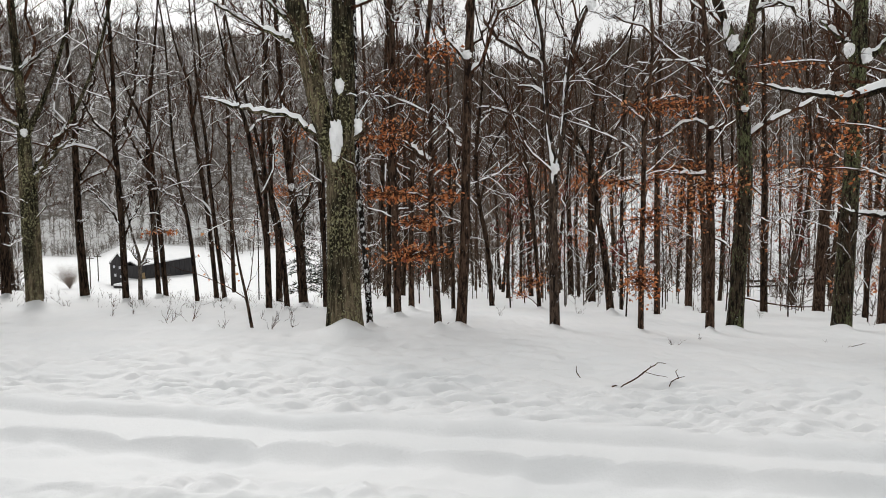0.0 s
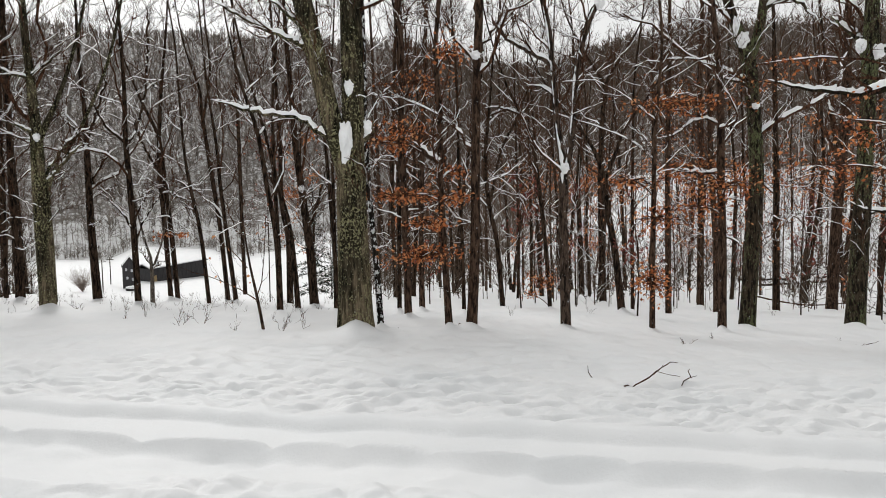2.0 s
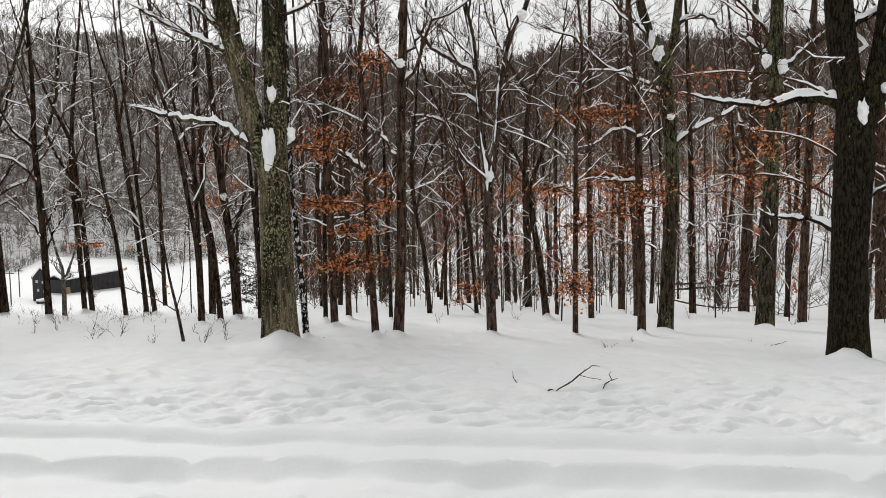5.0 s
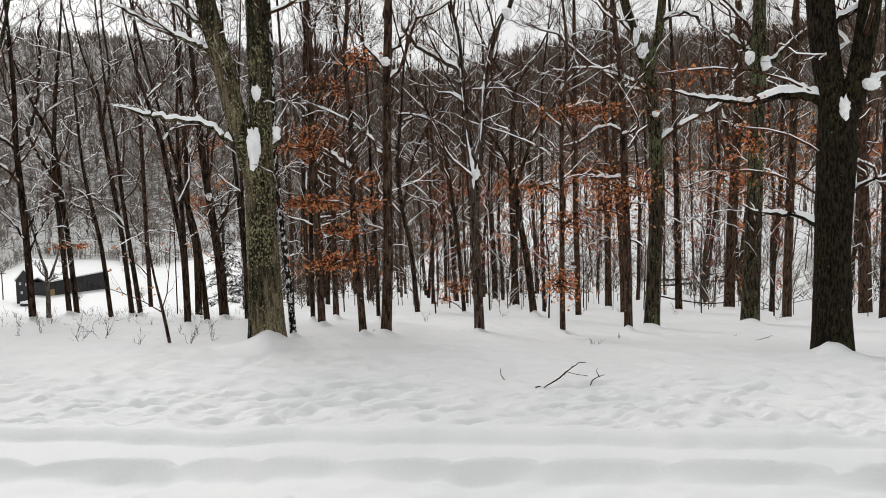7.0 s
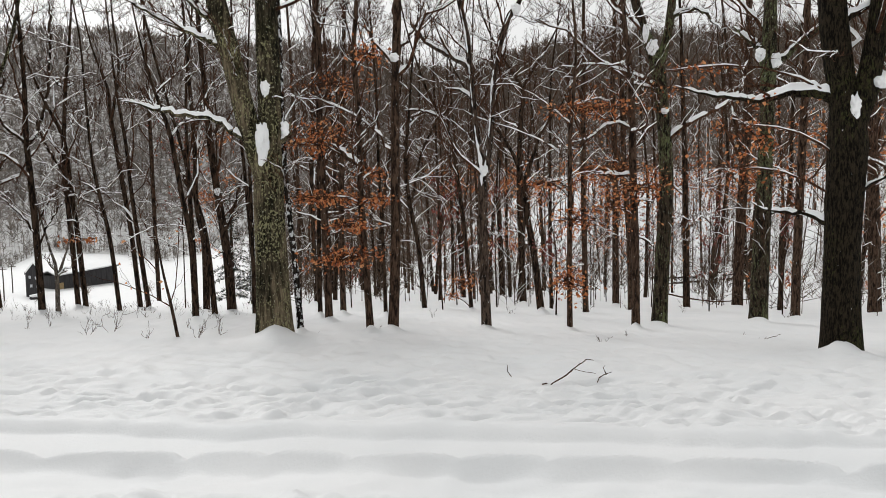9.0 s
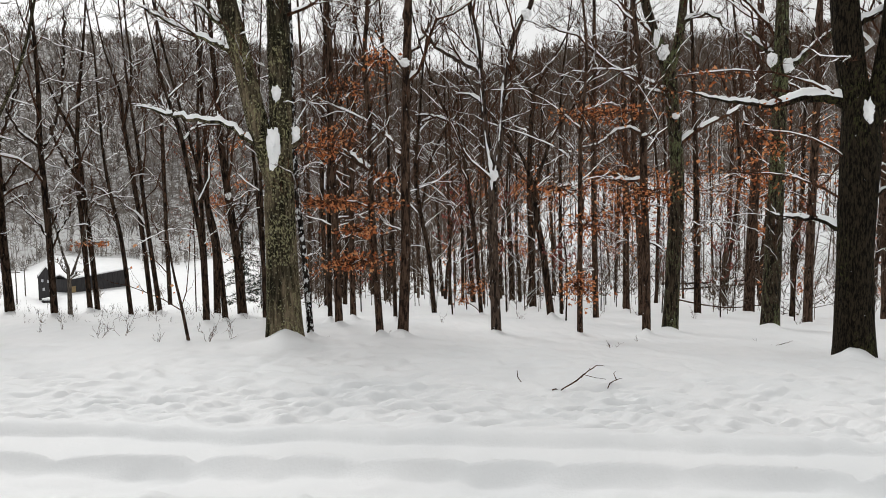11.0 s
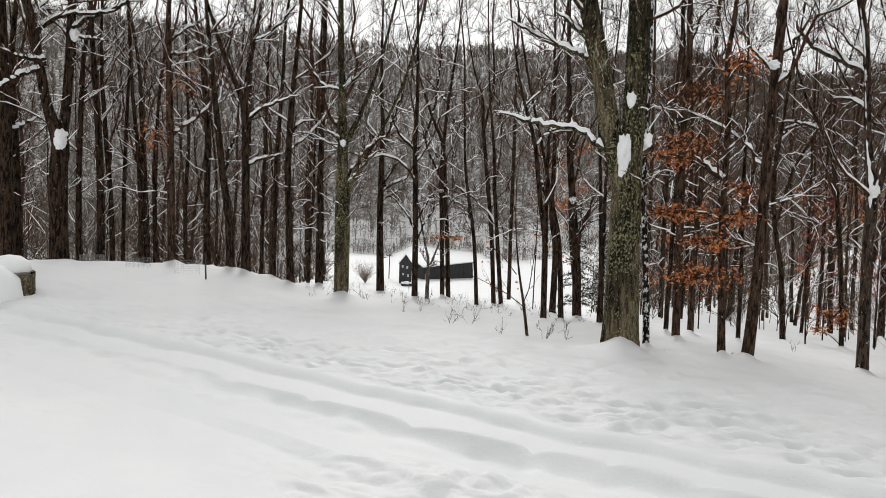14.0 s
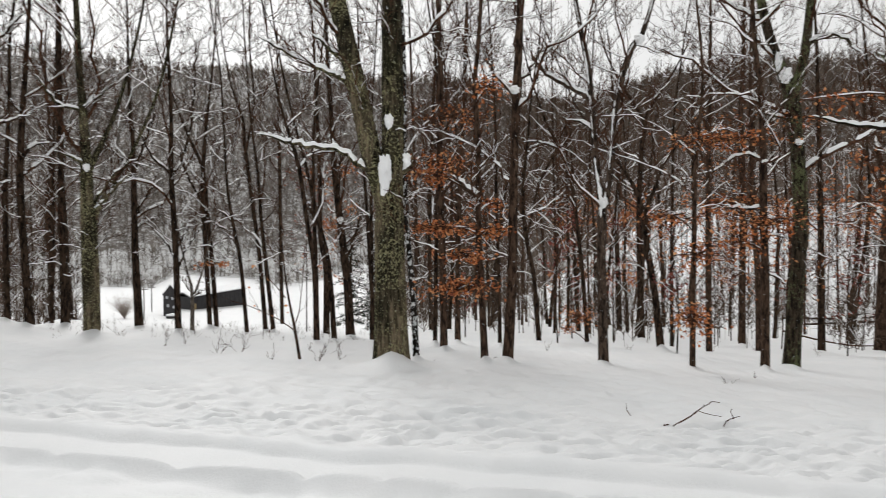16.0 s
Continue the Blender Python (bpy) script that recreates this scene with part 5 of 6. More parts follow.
        rad = np.linspace(0.016, 0.004, 6)[None]
        geos.append(tubes(line, rad, 5))
        white.append(snow_strips(line, rad, rng))
        n = max(12, count // 4)
        ends = c + unit(rng.normal(size=(n, 3))) * rng.random((n, 1)) ** 0.5 * np.array([rx * 1.7, rx * 1.3, rz * 1.3])
        starts = line[0][rng.integers(2, 6, n)]
        f = np.linspace(0, 1, 5)[None, :, None]
        T = starts[:, None] * (1 - f) + ends[:, None] * f + rng.normal(size=(n, 5, 3)) * 0.03 * np.minimum(f, 1)
        geos.append(tubes(T, np.tile(np.linspace(0.005, 0.0025, 5), (n, 1)), 3))
        on = T[rng.integers(0, n, count), rng.integers(2, 5, count)] + rng.normal(size=(count, 3)) * np.array([rx * 0.16, rx * 0.16, rz * 0.35])
        leaves.append(leaf_geo(on, 0.052 if close else 0.07, rng))
    if geos:
        part("branchwork", joined(geos), TWIG, root, kind="stuff")
    if leaves:
        part("foliage", joined(leaves), LEAF, root, "rust-orange curled dead oak leaves", kind="stuff")
    # snow driven against the stems and caught in the forks
    if kind == "grey":
        white += [driven_snow(s, rng, 0.1) for s in lines]
    to_eye = -np.array([x, y, 0]) / away
    for lx, ly, lz, wide, high in lumps:
        p = np.array([lx, ly, lz])
        near = min(((np.linalg.norm(s[:, :3] - p, axis=1) / s[:, 3]).min(), s[np.argmin(np.linalg.norm(s[:, :3] - p, axis=1)), 3]) for s in lines)[1]
        white.append(patch_geo(p + to_eye * near * 0.9, to_eye, wide, high, near, rng))
    if white:
        part("snow", joined(white), SNOW_LUMP, root, "white snow lying on the branches", smooth=True, kind="stuff")
    return root


# ---- ground ----
def margin(a):
    """How far the open field reaches before the woods begin, by bearing."""
    return 212 + 19 * smooth01((26 - a) / 3) * smooth01((a - 16) / 4) + 5 * noise2(a * 0.6, a * 0, 3)


def spaced(fine_a, fine_b, step, out_a, out_b, growth_a, growth_b):
    v = list(np.arange(fine_a, fine_b, step))
    s = step
    while v[-1] < out_b:
        s *= growth_b
        v.append(v[-1] + s)
    s, head = step, [fine_a]
    while head[-1] > out_a:
        s *= growth_a
        head.append(head[-1] - s)
    return np.array(head[:0:-1] + v)


def build_ground():
    gx = spaced(-6.6, 6.6, 0.045, -950, 950, 1.06, 1.06)
    gy = spaced(3.4, 6.3, 0.016, -950, 950, 1.16, 1.036)
    X, Y = np.meshgrid(gx, gy)
    Z = land(X, Y) + relief(X, Y)
    rng = np.random.default_rng(7)
    # a few deeper old prints
    for _ in range(260):
        px, c = rng.uniform(-9, 10), 5.15 + 4.2 * rng.random() ** 1.5
        py = c - 0.185 * px
        rx, ry, h = rng.uniform(0.05, 0.10), rng.uniform(0.04, 0.07), -rng.uniform(0.02, 0.05)
        i0, i1 = np.searchsorted(gx, [px - 3 * rx, px + 3 * rx])
        j0, j1 = np.searchsorted(gy, [py - 3 * ry, py + 3 * ry])
        xx, yy = X[j0:j1, i0:i1] - px, Y[j0:j1, i0:i1] - py
        Z[j0:j1, i0:i1] += h * np.exp(-((xx / rx) ** 2 + (yy / ry) ** 2) ** 1.7)
    for x, y, z, kind, seed, stems, *_ in grove:
        r = stems[0][0][3]
        w = r * 0.68 + 0.062
        i0, i1 = np.searchsorted(gx, [x - 3 * w, x + 3 * w])
        j0, j1 = np.searchsorted(gy, [y - 3 * w, y + 3 * w])
        k = 1 - 0.9 * r / math.hypot(x, y)
        q = np.hypot(X[j0:j1, i0:i1] - x * k, Y[j0:j1, i0:i1] - y * k) / w
        q = q * (1 + 0.25 * noise2(X[j0:j1, i0:i1] * 7 + x, Y[j0:j1, i0:i1] * 7, seed))
        Z[j0:j1, i0:i1] += (0.09 + 0.47 * r) * np.exp(-q ** 1.6)
    ny, nx = X.shape
    idx = np.arange(nx * ny).reshape(ny, nx)
    Q = np.stack([idx[:-1, :-1], idx[:-1, 1:], idx[1:, 1:], idx[1:, :-1]], -1)
    ob = part("ground", (np.stack([X, Y, Z], -1), Q, None), SNOW, smooth=True)
    ob.data.materials.append(LITTER)
    ob.data.materials.append(LITTER_BROWN)
    ob.data.materials.append(LITTER_PALE)
    mid = (X[:-1, :-1] + X[1:, 1:]) / 2, (Y[:-1, :-1] + Y[1:, 1:]) / 2
    side, far = np.degrees(np.arctan2(-mid[0], mid[1])), np.hypot(*mid)
    valley = (side > 9) & (side < 34)
    edge = margin(side) - 3
    wood = (mid[1] > 0) & (far > np.where(valley, edge, 105))
    pale = valley & (far < edge + 38 + 10 * noise2(side * 0.7, side * 0, 3))
    ob.data.polygons.foreach_set("material_index", (wood * np.where(pale, 3, np.where(side < 4, 2, 1))).ravel().astype(np.int32))
    tagged(ob, "deep snow over a slope with wheel tracks and hollows", "snowy ground", kind="structure")


build_ground()
for row in grove:
    grow_tree(*row)
HERO = np.array([(g[0], g[1]) for g in grove])


# ---- woods behind: trees of a few builds, standing free ----
def wood_tree(seed, tall, r, leafy):
    rng = np.random.default_rng(seed)
    root = new("tree")
    tagged(root, "slender oak holding rust-orange leaves in the wood" if leafy else "slender bare forest tree with snow on its twigs", "tree", "trees of the wood")
    d, c, pts = np.array([0, 0, 1.0]), np.array([0, 0, -0.3]), []
    while c[2] < tall:
        pts.append((*c, max(0.012, r * (1 - 0.85 * c[2] / tall))))
        d = unit(d + rng.normal(size=3) * 0.05 * np.array([1, 1, 0]) + np.array([0, 0, 0.1]))
        c = c + d * 0.8
    s = np.array(pts)
    part("trunk", tubes(s[None, :, :3], s[None, :, 3], 8), BARK["dark" if seed % 3 else "brown"], root, smooth=True)
    P, R, spin = [], [], rng.uniform(0, 6.28)
    for k in range(20):
        f = 0.3 + 0.65 * k / 14 if k < 14 else rng.uniform(0.12, 0.5)
        i = int(min(f, 0.95) * (len(s) - 1))
        spin += rng.uniform(1.4, 3.2)
        if k < 14:
            L = np.clip(0.3 * (tall - s[i, 2]) + 0.7, 0.7, 3.2) * rng.uniform(0.6, 1.1)
            P.append(bough(s[i, :3], rng.uniform(0.4, 0.95), spin, L, rng, 7))
            R.append(np.clip(s[i, 3] * 0.42, 0.009, 0.05) * np.linspace(1, 0.3, 7))
        else:
            P.append(bough(s[i, :3], rng.uniform(0.8, 1.5), spin, rng.uniform(0.5, 1.4), rng, 7, 0.06))
            R.append(0.008 * np.linspace(1, 0.3, 7))
    P1, R1 = np.array(P), np.array(R)
    P2, R2 = children(P1, R1, 6, (0.45, 1.0), (0.3, 0.55), rng, 5)
    P3, R3 = children(P2, R2, 3, (0.4, 0.95), (0.4, 0.7), rng, 3)
    R3 = np.maximum(R3, 0.005)
    P4, R4 = children(P3, R3, 1, (0.35, 0.9), (0.5, 0.9), rng, 2)
    R4 = np.maximum(R4, 0.004)
    part("branchwork", joined([tubes(P1, R1, 4), tubes(P2, R2, 3), cones(P3[:, 0], P3[:, 1], R3[:, 0] * 0.9), cones(P3[:, 1], P3[:, 2] * 1.5 - P3[:, 1] * 0.5, R3[:, 0] * 0.8), cones(P4[:, 0], P4[:, 1], R4[:, 0])]), TWIG, root, kind="stuff")
    part("snow", joined([snow_strips(P1, R1, rng, 1.4, 0.8), snow_strips(P2, R2, rng, 1.2, 0.25), twig_snow(P3, R3, rng, 0.06)]), SNOW_LUMP, root, "white snow lying on the branches", kind="stuff")
    if leafy:
        on = P3.reshape(-1, 3)
        on = on[on[:, 2] < 5.5]
        on = on[rng.integers(0, len(on), 420)] + rng.normal(size=(420, 3)) * 0.08
        part("foliage", leaf_geo(on, 0.11, rng), LEAF, root, "rust-orange curled dead oak leaves", kind="stuff")
    return root


def build_woods():
    rng = np.random.default_rng(33)
    kinds = [wood_tree(70 + k, rng.uniform(10, 13), rng.uniform(0.055, 0.105), k in (3, 6)) for k in range(8)]
    used, spots = [0] * 8, []
    while len(spots) < 104:
        a = rng.uniform(-46, 58)
        if 11 < a < 29:
            continue
        d = 18 + 30 * rng.random()
        if a < -12 and rng.random() < 0.5:
            continue
        if (a < 11 and d < 21) or (a > 29 and rng.random() < 0.2):
            continue
        x, y = -d * math.sin(radians(a)), d * math.cos(radians(a))
        if np.min(np.hypot(HERO[:, 0] - x, HERO[:, 1] - y)) < 1.3 or any(math.hypot(x - p, y - q) < 1.0 for p, q in spots):
            continue
        spots.append((x, y))
        k = int(rng.integers(0, 8))
        if a > 11 and k in (3, 6):
            k = 1
        if a < -3 and rng.random() < 0.28:
            k = 3 if rng.random() < 0.5 else 6
        m = pose(x, y, float(land(x, y) + relief(x, y)), rng.normal() * 2, rng.normal() * 2, rng.uniform(0, 360)) @ Matrix.Scale(rng.uniform(0.8, 1.15) * (0.9 if d < 30 else 1.15), 4)
        if used[k] == 0:
            kinds[k].matrix_basis = m
        else:
            copy_thing(kinds[k], m).scale = m.to_scale()
        used[k] += 1


build_woods()


# ---- far woods on the hill across the valley ----
def spiky_trees(x, y, tall, rng, shoots, twigs, rt, rb, slack=1.2, reach=0.8):
    """Bare trees as trunks, shoots and twigs, all in one."""
    n = len(x)
    base = np.stack([x, y, land(x, y) + relief(x, y) - 0.3], -1)
    lean = np.stack([rng.normal(size=n) * 0.03, rng.normal(size=n) * 0.03, np.ones(n)], -1)
    geos = [cones(base, base + lean * (0.9 * tall)[:, None], rt)]
    f = rng.uniform(0.22, 0.95, (n, shoots))
    az, slant = rng.uniform(0, 6.28, (n, shoots)), rng.uniform(0.25, slack, (n, shoots))
    L = tall[:, None] * np.sqrt(np.clip(1.02 - ((f - 0.45) / 0.55) ** 2, 0.1, 1)) * rng.uniform(0.16, 0.34, (n, shoots)) + reach
    slant = slant * (1.1 - 0.5 * f)
    s = base[:, None] + lean[:, None] * (f * tall[:, None])[..., None]
    d = np.stack([np.sin(slant) * np.cos(az), np.sin(slant) * np.sin(az), np.cos(slant)], -1)
    e = s + L[..., None] * d
    geos.append(cones(s.reshape(-1, 3), e.reshape(-1, 3), np.repeat(rb, shoots)))
    if twigs:
        g = rng.uniform(0.25, 0.9, (n, shoots, twigs, 1))
        s2 = s[:, :, None] * (1 - g) + e[:, :, None] * g
        d2 = unit(d[:, :, None] + rng.normal(size=(n, shoots, twigs, 3)) * 0.55 + np.array([0, 0, 0.2]))
        e2 = s2 + d2 * (L[:, :, None, None] * rng.uniform(0.3, 0.6, g.shape))
        geos.append(cones(s2.reshape(-1, 3), e2.reshape(-1, 3), np.repeat(rb * 0.6, shoots * twigs)))
    return joined(geos)


def polar(rng, n, a0, a1, d0, d1):
    a, d = rng.uniform(a0, a1, n), rng.uniform(d0 ** 1.12, d1 ** 1.12, n) ** (1 / 1.12)
    return a, d, -d * np.sin(np.radians(a)), d * np.cos(np.radians(a))


def build_far_woods():
    rng = np.random.default_rng(44)
    a, d, x, y = polar(rng, 620, -47, 60, 52, 125)
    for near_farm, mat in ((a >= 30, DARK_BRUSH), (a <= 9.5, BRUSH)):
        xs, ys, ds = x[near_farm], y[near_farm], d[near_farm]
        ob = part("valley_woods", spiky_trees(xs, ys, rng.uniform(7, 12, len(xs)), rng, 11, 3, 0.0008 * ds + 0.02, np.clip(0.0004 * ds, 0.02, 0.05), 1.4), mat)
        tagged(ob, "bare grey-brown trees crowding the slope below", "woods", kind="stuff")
    a, d, x, y = polar(rng, 13000, -40, 56, 118, 650)
    open_slope = (a > 7) & (a < 40) & (d < 300) & (rng.random(len(a)) < 0.72 * smooth01((300 - d) / 85) * (0.5 + 0.5 * smooth01((a - 9) / 6)))
    keep = ~((a > 9) & (a < 34) & (d < margin(a))) & ~open_slope
    x, y, d = x[keep], y[keep], d[keep]
    a = a[keep]
    # the far hill takes the bark with haze painted in
    for pick, mat, words in ((a >= 4, FAR_HAZED, "leafless woods covering the far hill, greyed by painted haze"), (a < 4, FAR_BROWN, "brown leafless woods on the hill close by")):
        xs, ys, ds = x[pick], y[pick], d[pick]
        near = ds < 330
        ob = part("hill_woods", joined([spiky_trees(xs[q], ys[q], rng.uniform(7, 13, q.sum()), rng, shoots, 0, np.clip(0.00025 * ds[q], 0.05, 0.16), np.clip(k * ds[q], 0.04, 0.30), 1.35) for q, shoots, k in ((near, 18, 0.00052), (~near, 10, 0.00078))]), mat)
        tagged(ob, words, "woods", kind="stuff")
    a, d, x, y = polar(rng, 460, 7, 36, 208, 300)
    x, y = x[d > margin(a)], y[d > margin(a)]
    ob = part("hill_woods", spiky_trees(x, y, rng.uniform(4, 12, len(x)), rng, 11, 2, np.full(len(x), 0.07), np.full(len(x), 0.05), 1.5), FAR_HAZED)
    tagged(ob, "leafless trees crowding the far margin of the field, greyed by painted haze", "woods", kind="stuff")
    # low snowy scrub where the bench drops away
    a, d, x, y = polar(rng, 170, 8, 33, 12.8, 19)
    ob = part("brushwood", spiky_trees(x, y, rng.uniform(0.2, 0.5, len(x)), rng, 6, 2, np.full(len(x), 0.003), np.full(len(x), 0.003), 1.3, 0.06), BRUSH)
    tagged(ob, "low twiggy scrub dusted with snow", "brush", kind="stuff")
    a, d, x, y = polar(rng, 420, 8, 36, 196, 218)
    d = margin(a) + rng.uniform(-5, 2, len(a))
    x, y = -d * np.sin(np.radians(a)), d * np.cos(np.radians(a))
    ob = part("hedge", spiky_trees(x, y, rng.uniform(0.8, 4.0, len(x)), rng, 9, 1, np.full(len(x), 0.07), np.full(len(x), 0.05), 1.6), FAR_HAZED)
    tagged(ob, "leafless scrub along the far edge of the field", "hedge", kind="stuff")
    # brushwood between the trunks
    a, d, x, y = polar(rng, 1300, -46, 58, 17, 70)
    for pick, mat in (((a >= 30), DARK_BRUSH), ((a <= 9) & (d >= 19), BRUSH)):
        xs, ys, ds = x[pick], y[pick], d[pick]
        ob = part("brushwood", spiky_trees(xs, ys, rng.uniform(0.6, 5.0, len(xs)) * rng.uniform(0.5, 1, len(xs)), rng, 9, 2, np.full(len(xs), 0.016), 0.004 + 0.00035 * ds, 1.45, 0.5), mat)
        tagged(ob, "thin leafless brushwood standing in the snow", "brush", kind="stuff")


build_far_woods()

# ---- small things ----
def box_geo(x0, x1, y0, y1, z0, z1):
    v = [(x, y, z) for z in (z0, z1) for x, y in ((x0, y0), (x1, y0), (x1, y1), (x0, y1))]
    return v, [(3, 2, 1, 0), (4, 5, 6, 7), (0, 1, 5, 4), (1, 2, 6, 5), (2, 3, 7, 6), (3, 0, 4, 7)], None


def gabled_geo(w, d, eave, peak, sink=0.6):
    """Walls of a gabled building, w wide and d deep, its gable facing -y."""
    v = [(x, y, z) for y in (-d / 2, d / 2) for x, z in ((-w / 2, -sink), (w / 2, -sink), (w / 2, eave), (0, peak), (-w / 2, eave))]
    return v, [(0, 1, 6, 5), (1, 2, 7, 6), (4, 0, 5, 9)], [(0, 4, 1), (1, 4, 2), (2, 4, 3), (5, 6, 9), (6, 7, 9), (7, 8, 9)]


def roof_geo(w, d, eave, peak, over, thick, lift=0.0):
    """Two roof slopes as slabs over such walls."""
    out = []
    for s in (-1, 1):
        k = (peak - eave) / (w / 2)
        x0, x1 = 0.0, s * (w / 2 + over)
        z0, z1 = peak + lift, eave - k * over + lift
        v = [(x, y, z + t) for t in (0, thick) for x, z in ((x0, z0), (x1, z1)) for y in (-d / 2 - over, d / 2 + over)]
        out.append((v, [(0, 2, 3, 1), (4, 5, 7, 6), (0, 1, 5, 4), (2, 6, 7, 3), (0, 4, 6, 2), (1, 3, 7, 5)], None))
    return joined(out)


def set_down(name, x, y, turn, label, category, group="", lift=0.0):
    ob = new(name)
    ob.matrix_basis = pose(x, y, float(land(x, y) + relief(x, y)) + lift, 0, 0, turn)
    return tagged(ob, label, category, group)


def build_farm():
    house = set_down("gabled_house", -62.4, 140.4, 24, "narrow dark-grey boarded house with a steep gable", "house")
    part("wall", gabled_geo(2.6, 4.4, 4.2, 5.9), BOARDS, house)
    roof = part("roof", roof_geo(2.6, 4.4, 4.2, 5.9, 0.15, 0.10, 0.01), BOARDS, house)
    part("roof_snow", roof_geo(2.5, 4.1, 4.2, 5.9, 0.1, 0.06, 0.12), SNOW, roof, "layer of snow on the roof")
    for x, z in ((-0.62, 3.6), (0.35, 3.4), (-0.45, 2.0), (0.55, 1.7)):
        w = part("window", box_geo(x - 0.24, x + 0.24, -2.26, -2.18, z - 0.32, z + 0.32), BOARDS, house)
        part("pane", box_geo(x - 0.18, x + 0.18, -2.28, -2.255, z - 0.26, z + 0.26), PANE, w, "pale window pane")
    barn = set_down("long_barn", -59.7, 155.3, 54, "long low dark-grey barn with a snow-covered roof", "barn")
    barn.matrix_basis = barn.matrix_basis @ pose(0, 0, 0, 0, -4, 0)
    part("wall", joined([box_geo(-6.6, 6.6, -2.5, 2.5, -1.2, 3.1)]), BOARDS, barn)
    v, q, t = roof_geo(5.0, 13.2, 3.1, 3.8, 0.35, 0.14, 0.01)
    v = np.array(v)[:, [1, 0, 2]] * np.array([1, -1, 1])
    roof = part("roof", (v, q, t), BOARDS, barn)
    v, q, t = roof_geo(4.9, 13.0, 3.1, 3.8, 0.33, 0.22, 0.17)
    part("roof_snow", (np.array(v)[:, [1, 0, 2]] * np.array([1, -1, 1]), q, t), SNOW, roof, "thick snow on the barn roof")
    part("barn_door", box_geo(-6.3, -5.4, -2.58, -2.51, -0.2, 1.7), WOOD_TAN, barn, "pale yellow wooden door")
    for k in range(11):
        part("batten", box_geo(-5.2 + k * 1.15, -5.1 + k * 1.15, -2.56, -2.5, -1.0, 3.05), BOARDS, barn)
    for x, y, h in ((-63.6, 131.8, 6.0), (-68.4, 145.1, 5.4)):
        pole = set_down("utility_pole", x, y, 20, "thin grey wooden utility pole standing in snow", "utility pole", "poles by the farm")
        part("pole", tubes(np.array([[(0, 0, -0.5), (0.02, 0, h * 0.5), (0, 0, h)]]), np.array([[0.11, 0.10, 0.08]]), 8), POLE, pole)
        part("crossarm", box_geo(-0.7, 0.7, -0.05, 0.05, h - 0.5, h - 0.38), POLE, pole)
    heap = set_down("parked_car", -59.4, 134.5, 30, "small parked car buried under snow beside the house", "car")
    part("body", lump_geo((0, 0, 0.25), 1.25, 0.6, 0.42, np.random.default_rng(2), 0.05), BOARDS, heap, "dark bodywork")
    part("snow", lump_geo((-0.1, 0, 0.62), 1.05, 0.66, 0.34, np.random.default_rng(3), 0.18), SNOW_LUMP, heap, "thick cap of snow")


build_farm()


def shoots(rng, n, height, spread, K=7):
    az, out = rng.uniform(0, 6.28, n), rng.uniform(0.2, 1, n) * spread
    h = height * rng.uniform(0.55, 1.0, n)
    f = np.linspace(0, 1, K)
    P = np.stack([np.cos(az)[:, None] * out[:, None] * f ** 1.4, np.sin(az)[:, None] * out[:, None] * f ** 1.4, h[:, None] * f - 0.08], -1)
    return P + rng.normal(size=P.shape) * 0.035 * height * np.minimum(f * 3, 1)[None, :, None]


def shrub(x, y, n, height, spread, seed, mat=TWIG, label="thin bare shrub poking out of the snow", r=0.0027, snowy=True):
    rng = np.random.default_rng(seed)
    root = set_down("shrub", x, y, 0, label, "shrub", "shrubs in the snow")
    n = max(2, int(n * 0.6)) if snowy else n
    P = shoots(rng, n, height, spread)
    R = np.tile(np.linspace(1.0, 0.35, 7) * r, (n, 1))
    C, S = children(P, R, 5 if snowy else 9, (0.4, 0.9) if snowy else (0.6, 1.3), (0.25, 0.5), rng, 4)
    part("stemwork", joined([tubes(P, R, 4), tubes(C, S, 3)]), mat, root, kind="stuff")
    if snowy:
        part("snow", snow_strips(C, S, rng, 0.3, 0.5), SNOW_LUMP, root, "thin snow on the twigs", kind="stuff")


for row in ((-2.2, 9.26, 7, 0.42, 0.25, 1), (-2.0, 9.6, 5, 0.5, 0.3, 2), (-3.67, 9.71, 6, 0.42, 0.35, 3), (-3.45, 9.95, 5, 0.5, 0.5, 4),
            (-4.74, 10.48, 4, 0.35, 0.12, 5), (-4.55, 10.7, 3, 0.3, 0.1, 6), (-2.78, 9.25, 3, 0.28, 0.1, 7), (2.79, 8.75, 5, 0.2, 0.14, 8),
            (5.09, 9.4, 4, 0.12, 0.3, 9), (0.0, 10.2, 3, 0.16, 0.12, 10), (-6.0, 11.6, 6, 0.3, 0.3, 11), (-5.4, 11.9, 6, 0.28, 0.25, 12),
            (-7.2, 12.6, 8, 0.35, 0.35, 13), (1.0, 12.6, 4, 0.3, 0.15, 14), (2.6, 14.0, 6, 0.3, 0.3, 15), (4.6, 15.5, 7, 0.4, 0.3, 16),
            (-1.9, 13.5, 5, 0.3, 0.2, 17), (-3.9, 14.6, 9, 0.35, 0.35, 18), (-4.6, 15.0, 8, 0.4, 0.3, 19), (7.0, 16.0, 6, 0.4, 0.3, 20),
            (8.4, 14.2, 6, 0.3, 0.3, 21), (6.2, 17.4, 8, 0.4, 0.4, 22), (3.4, 9.6, 3, 0.14, 0.1, 23), (-0.7, 9.4, 3, 0.1, 0.1, 24)):
    shrub(*row)
BUFF = make_bark("buff_twigs", (0.17, 0.13, 0.11), (0.34, 0.28, 0.24), furrow=20.0)
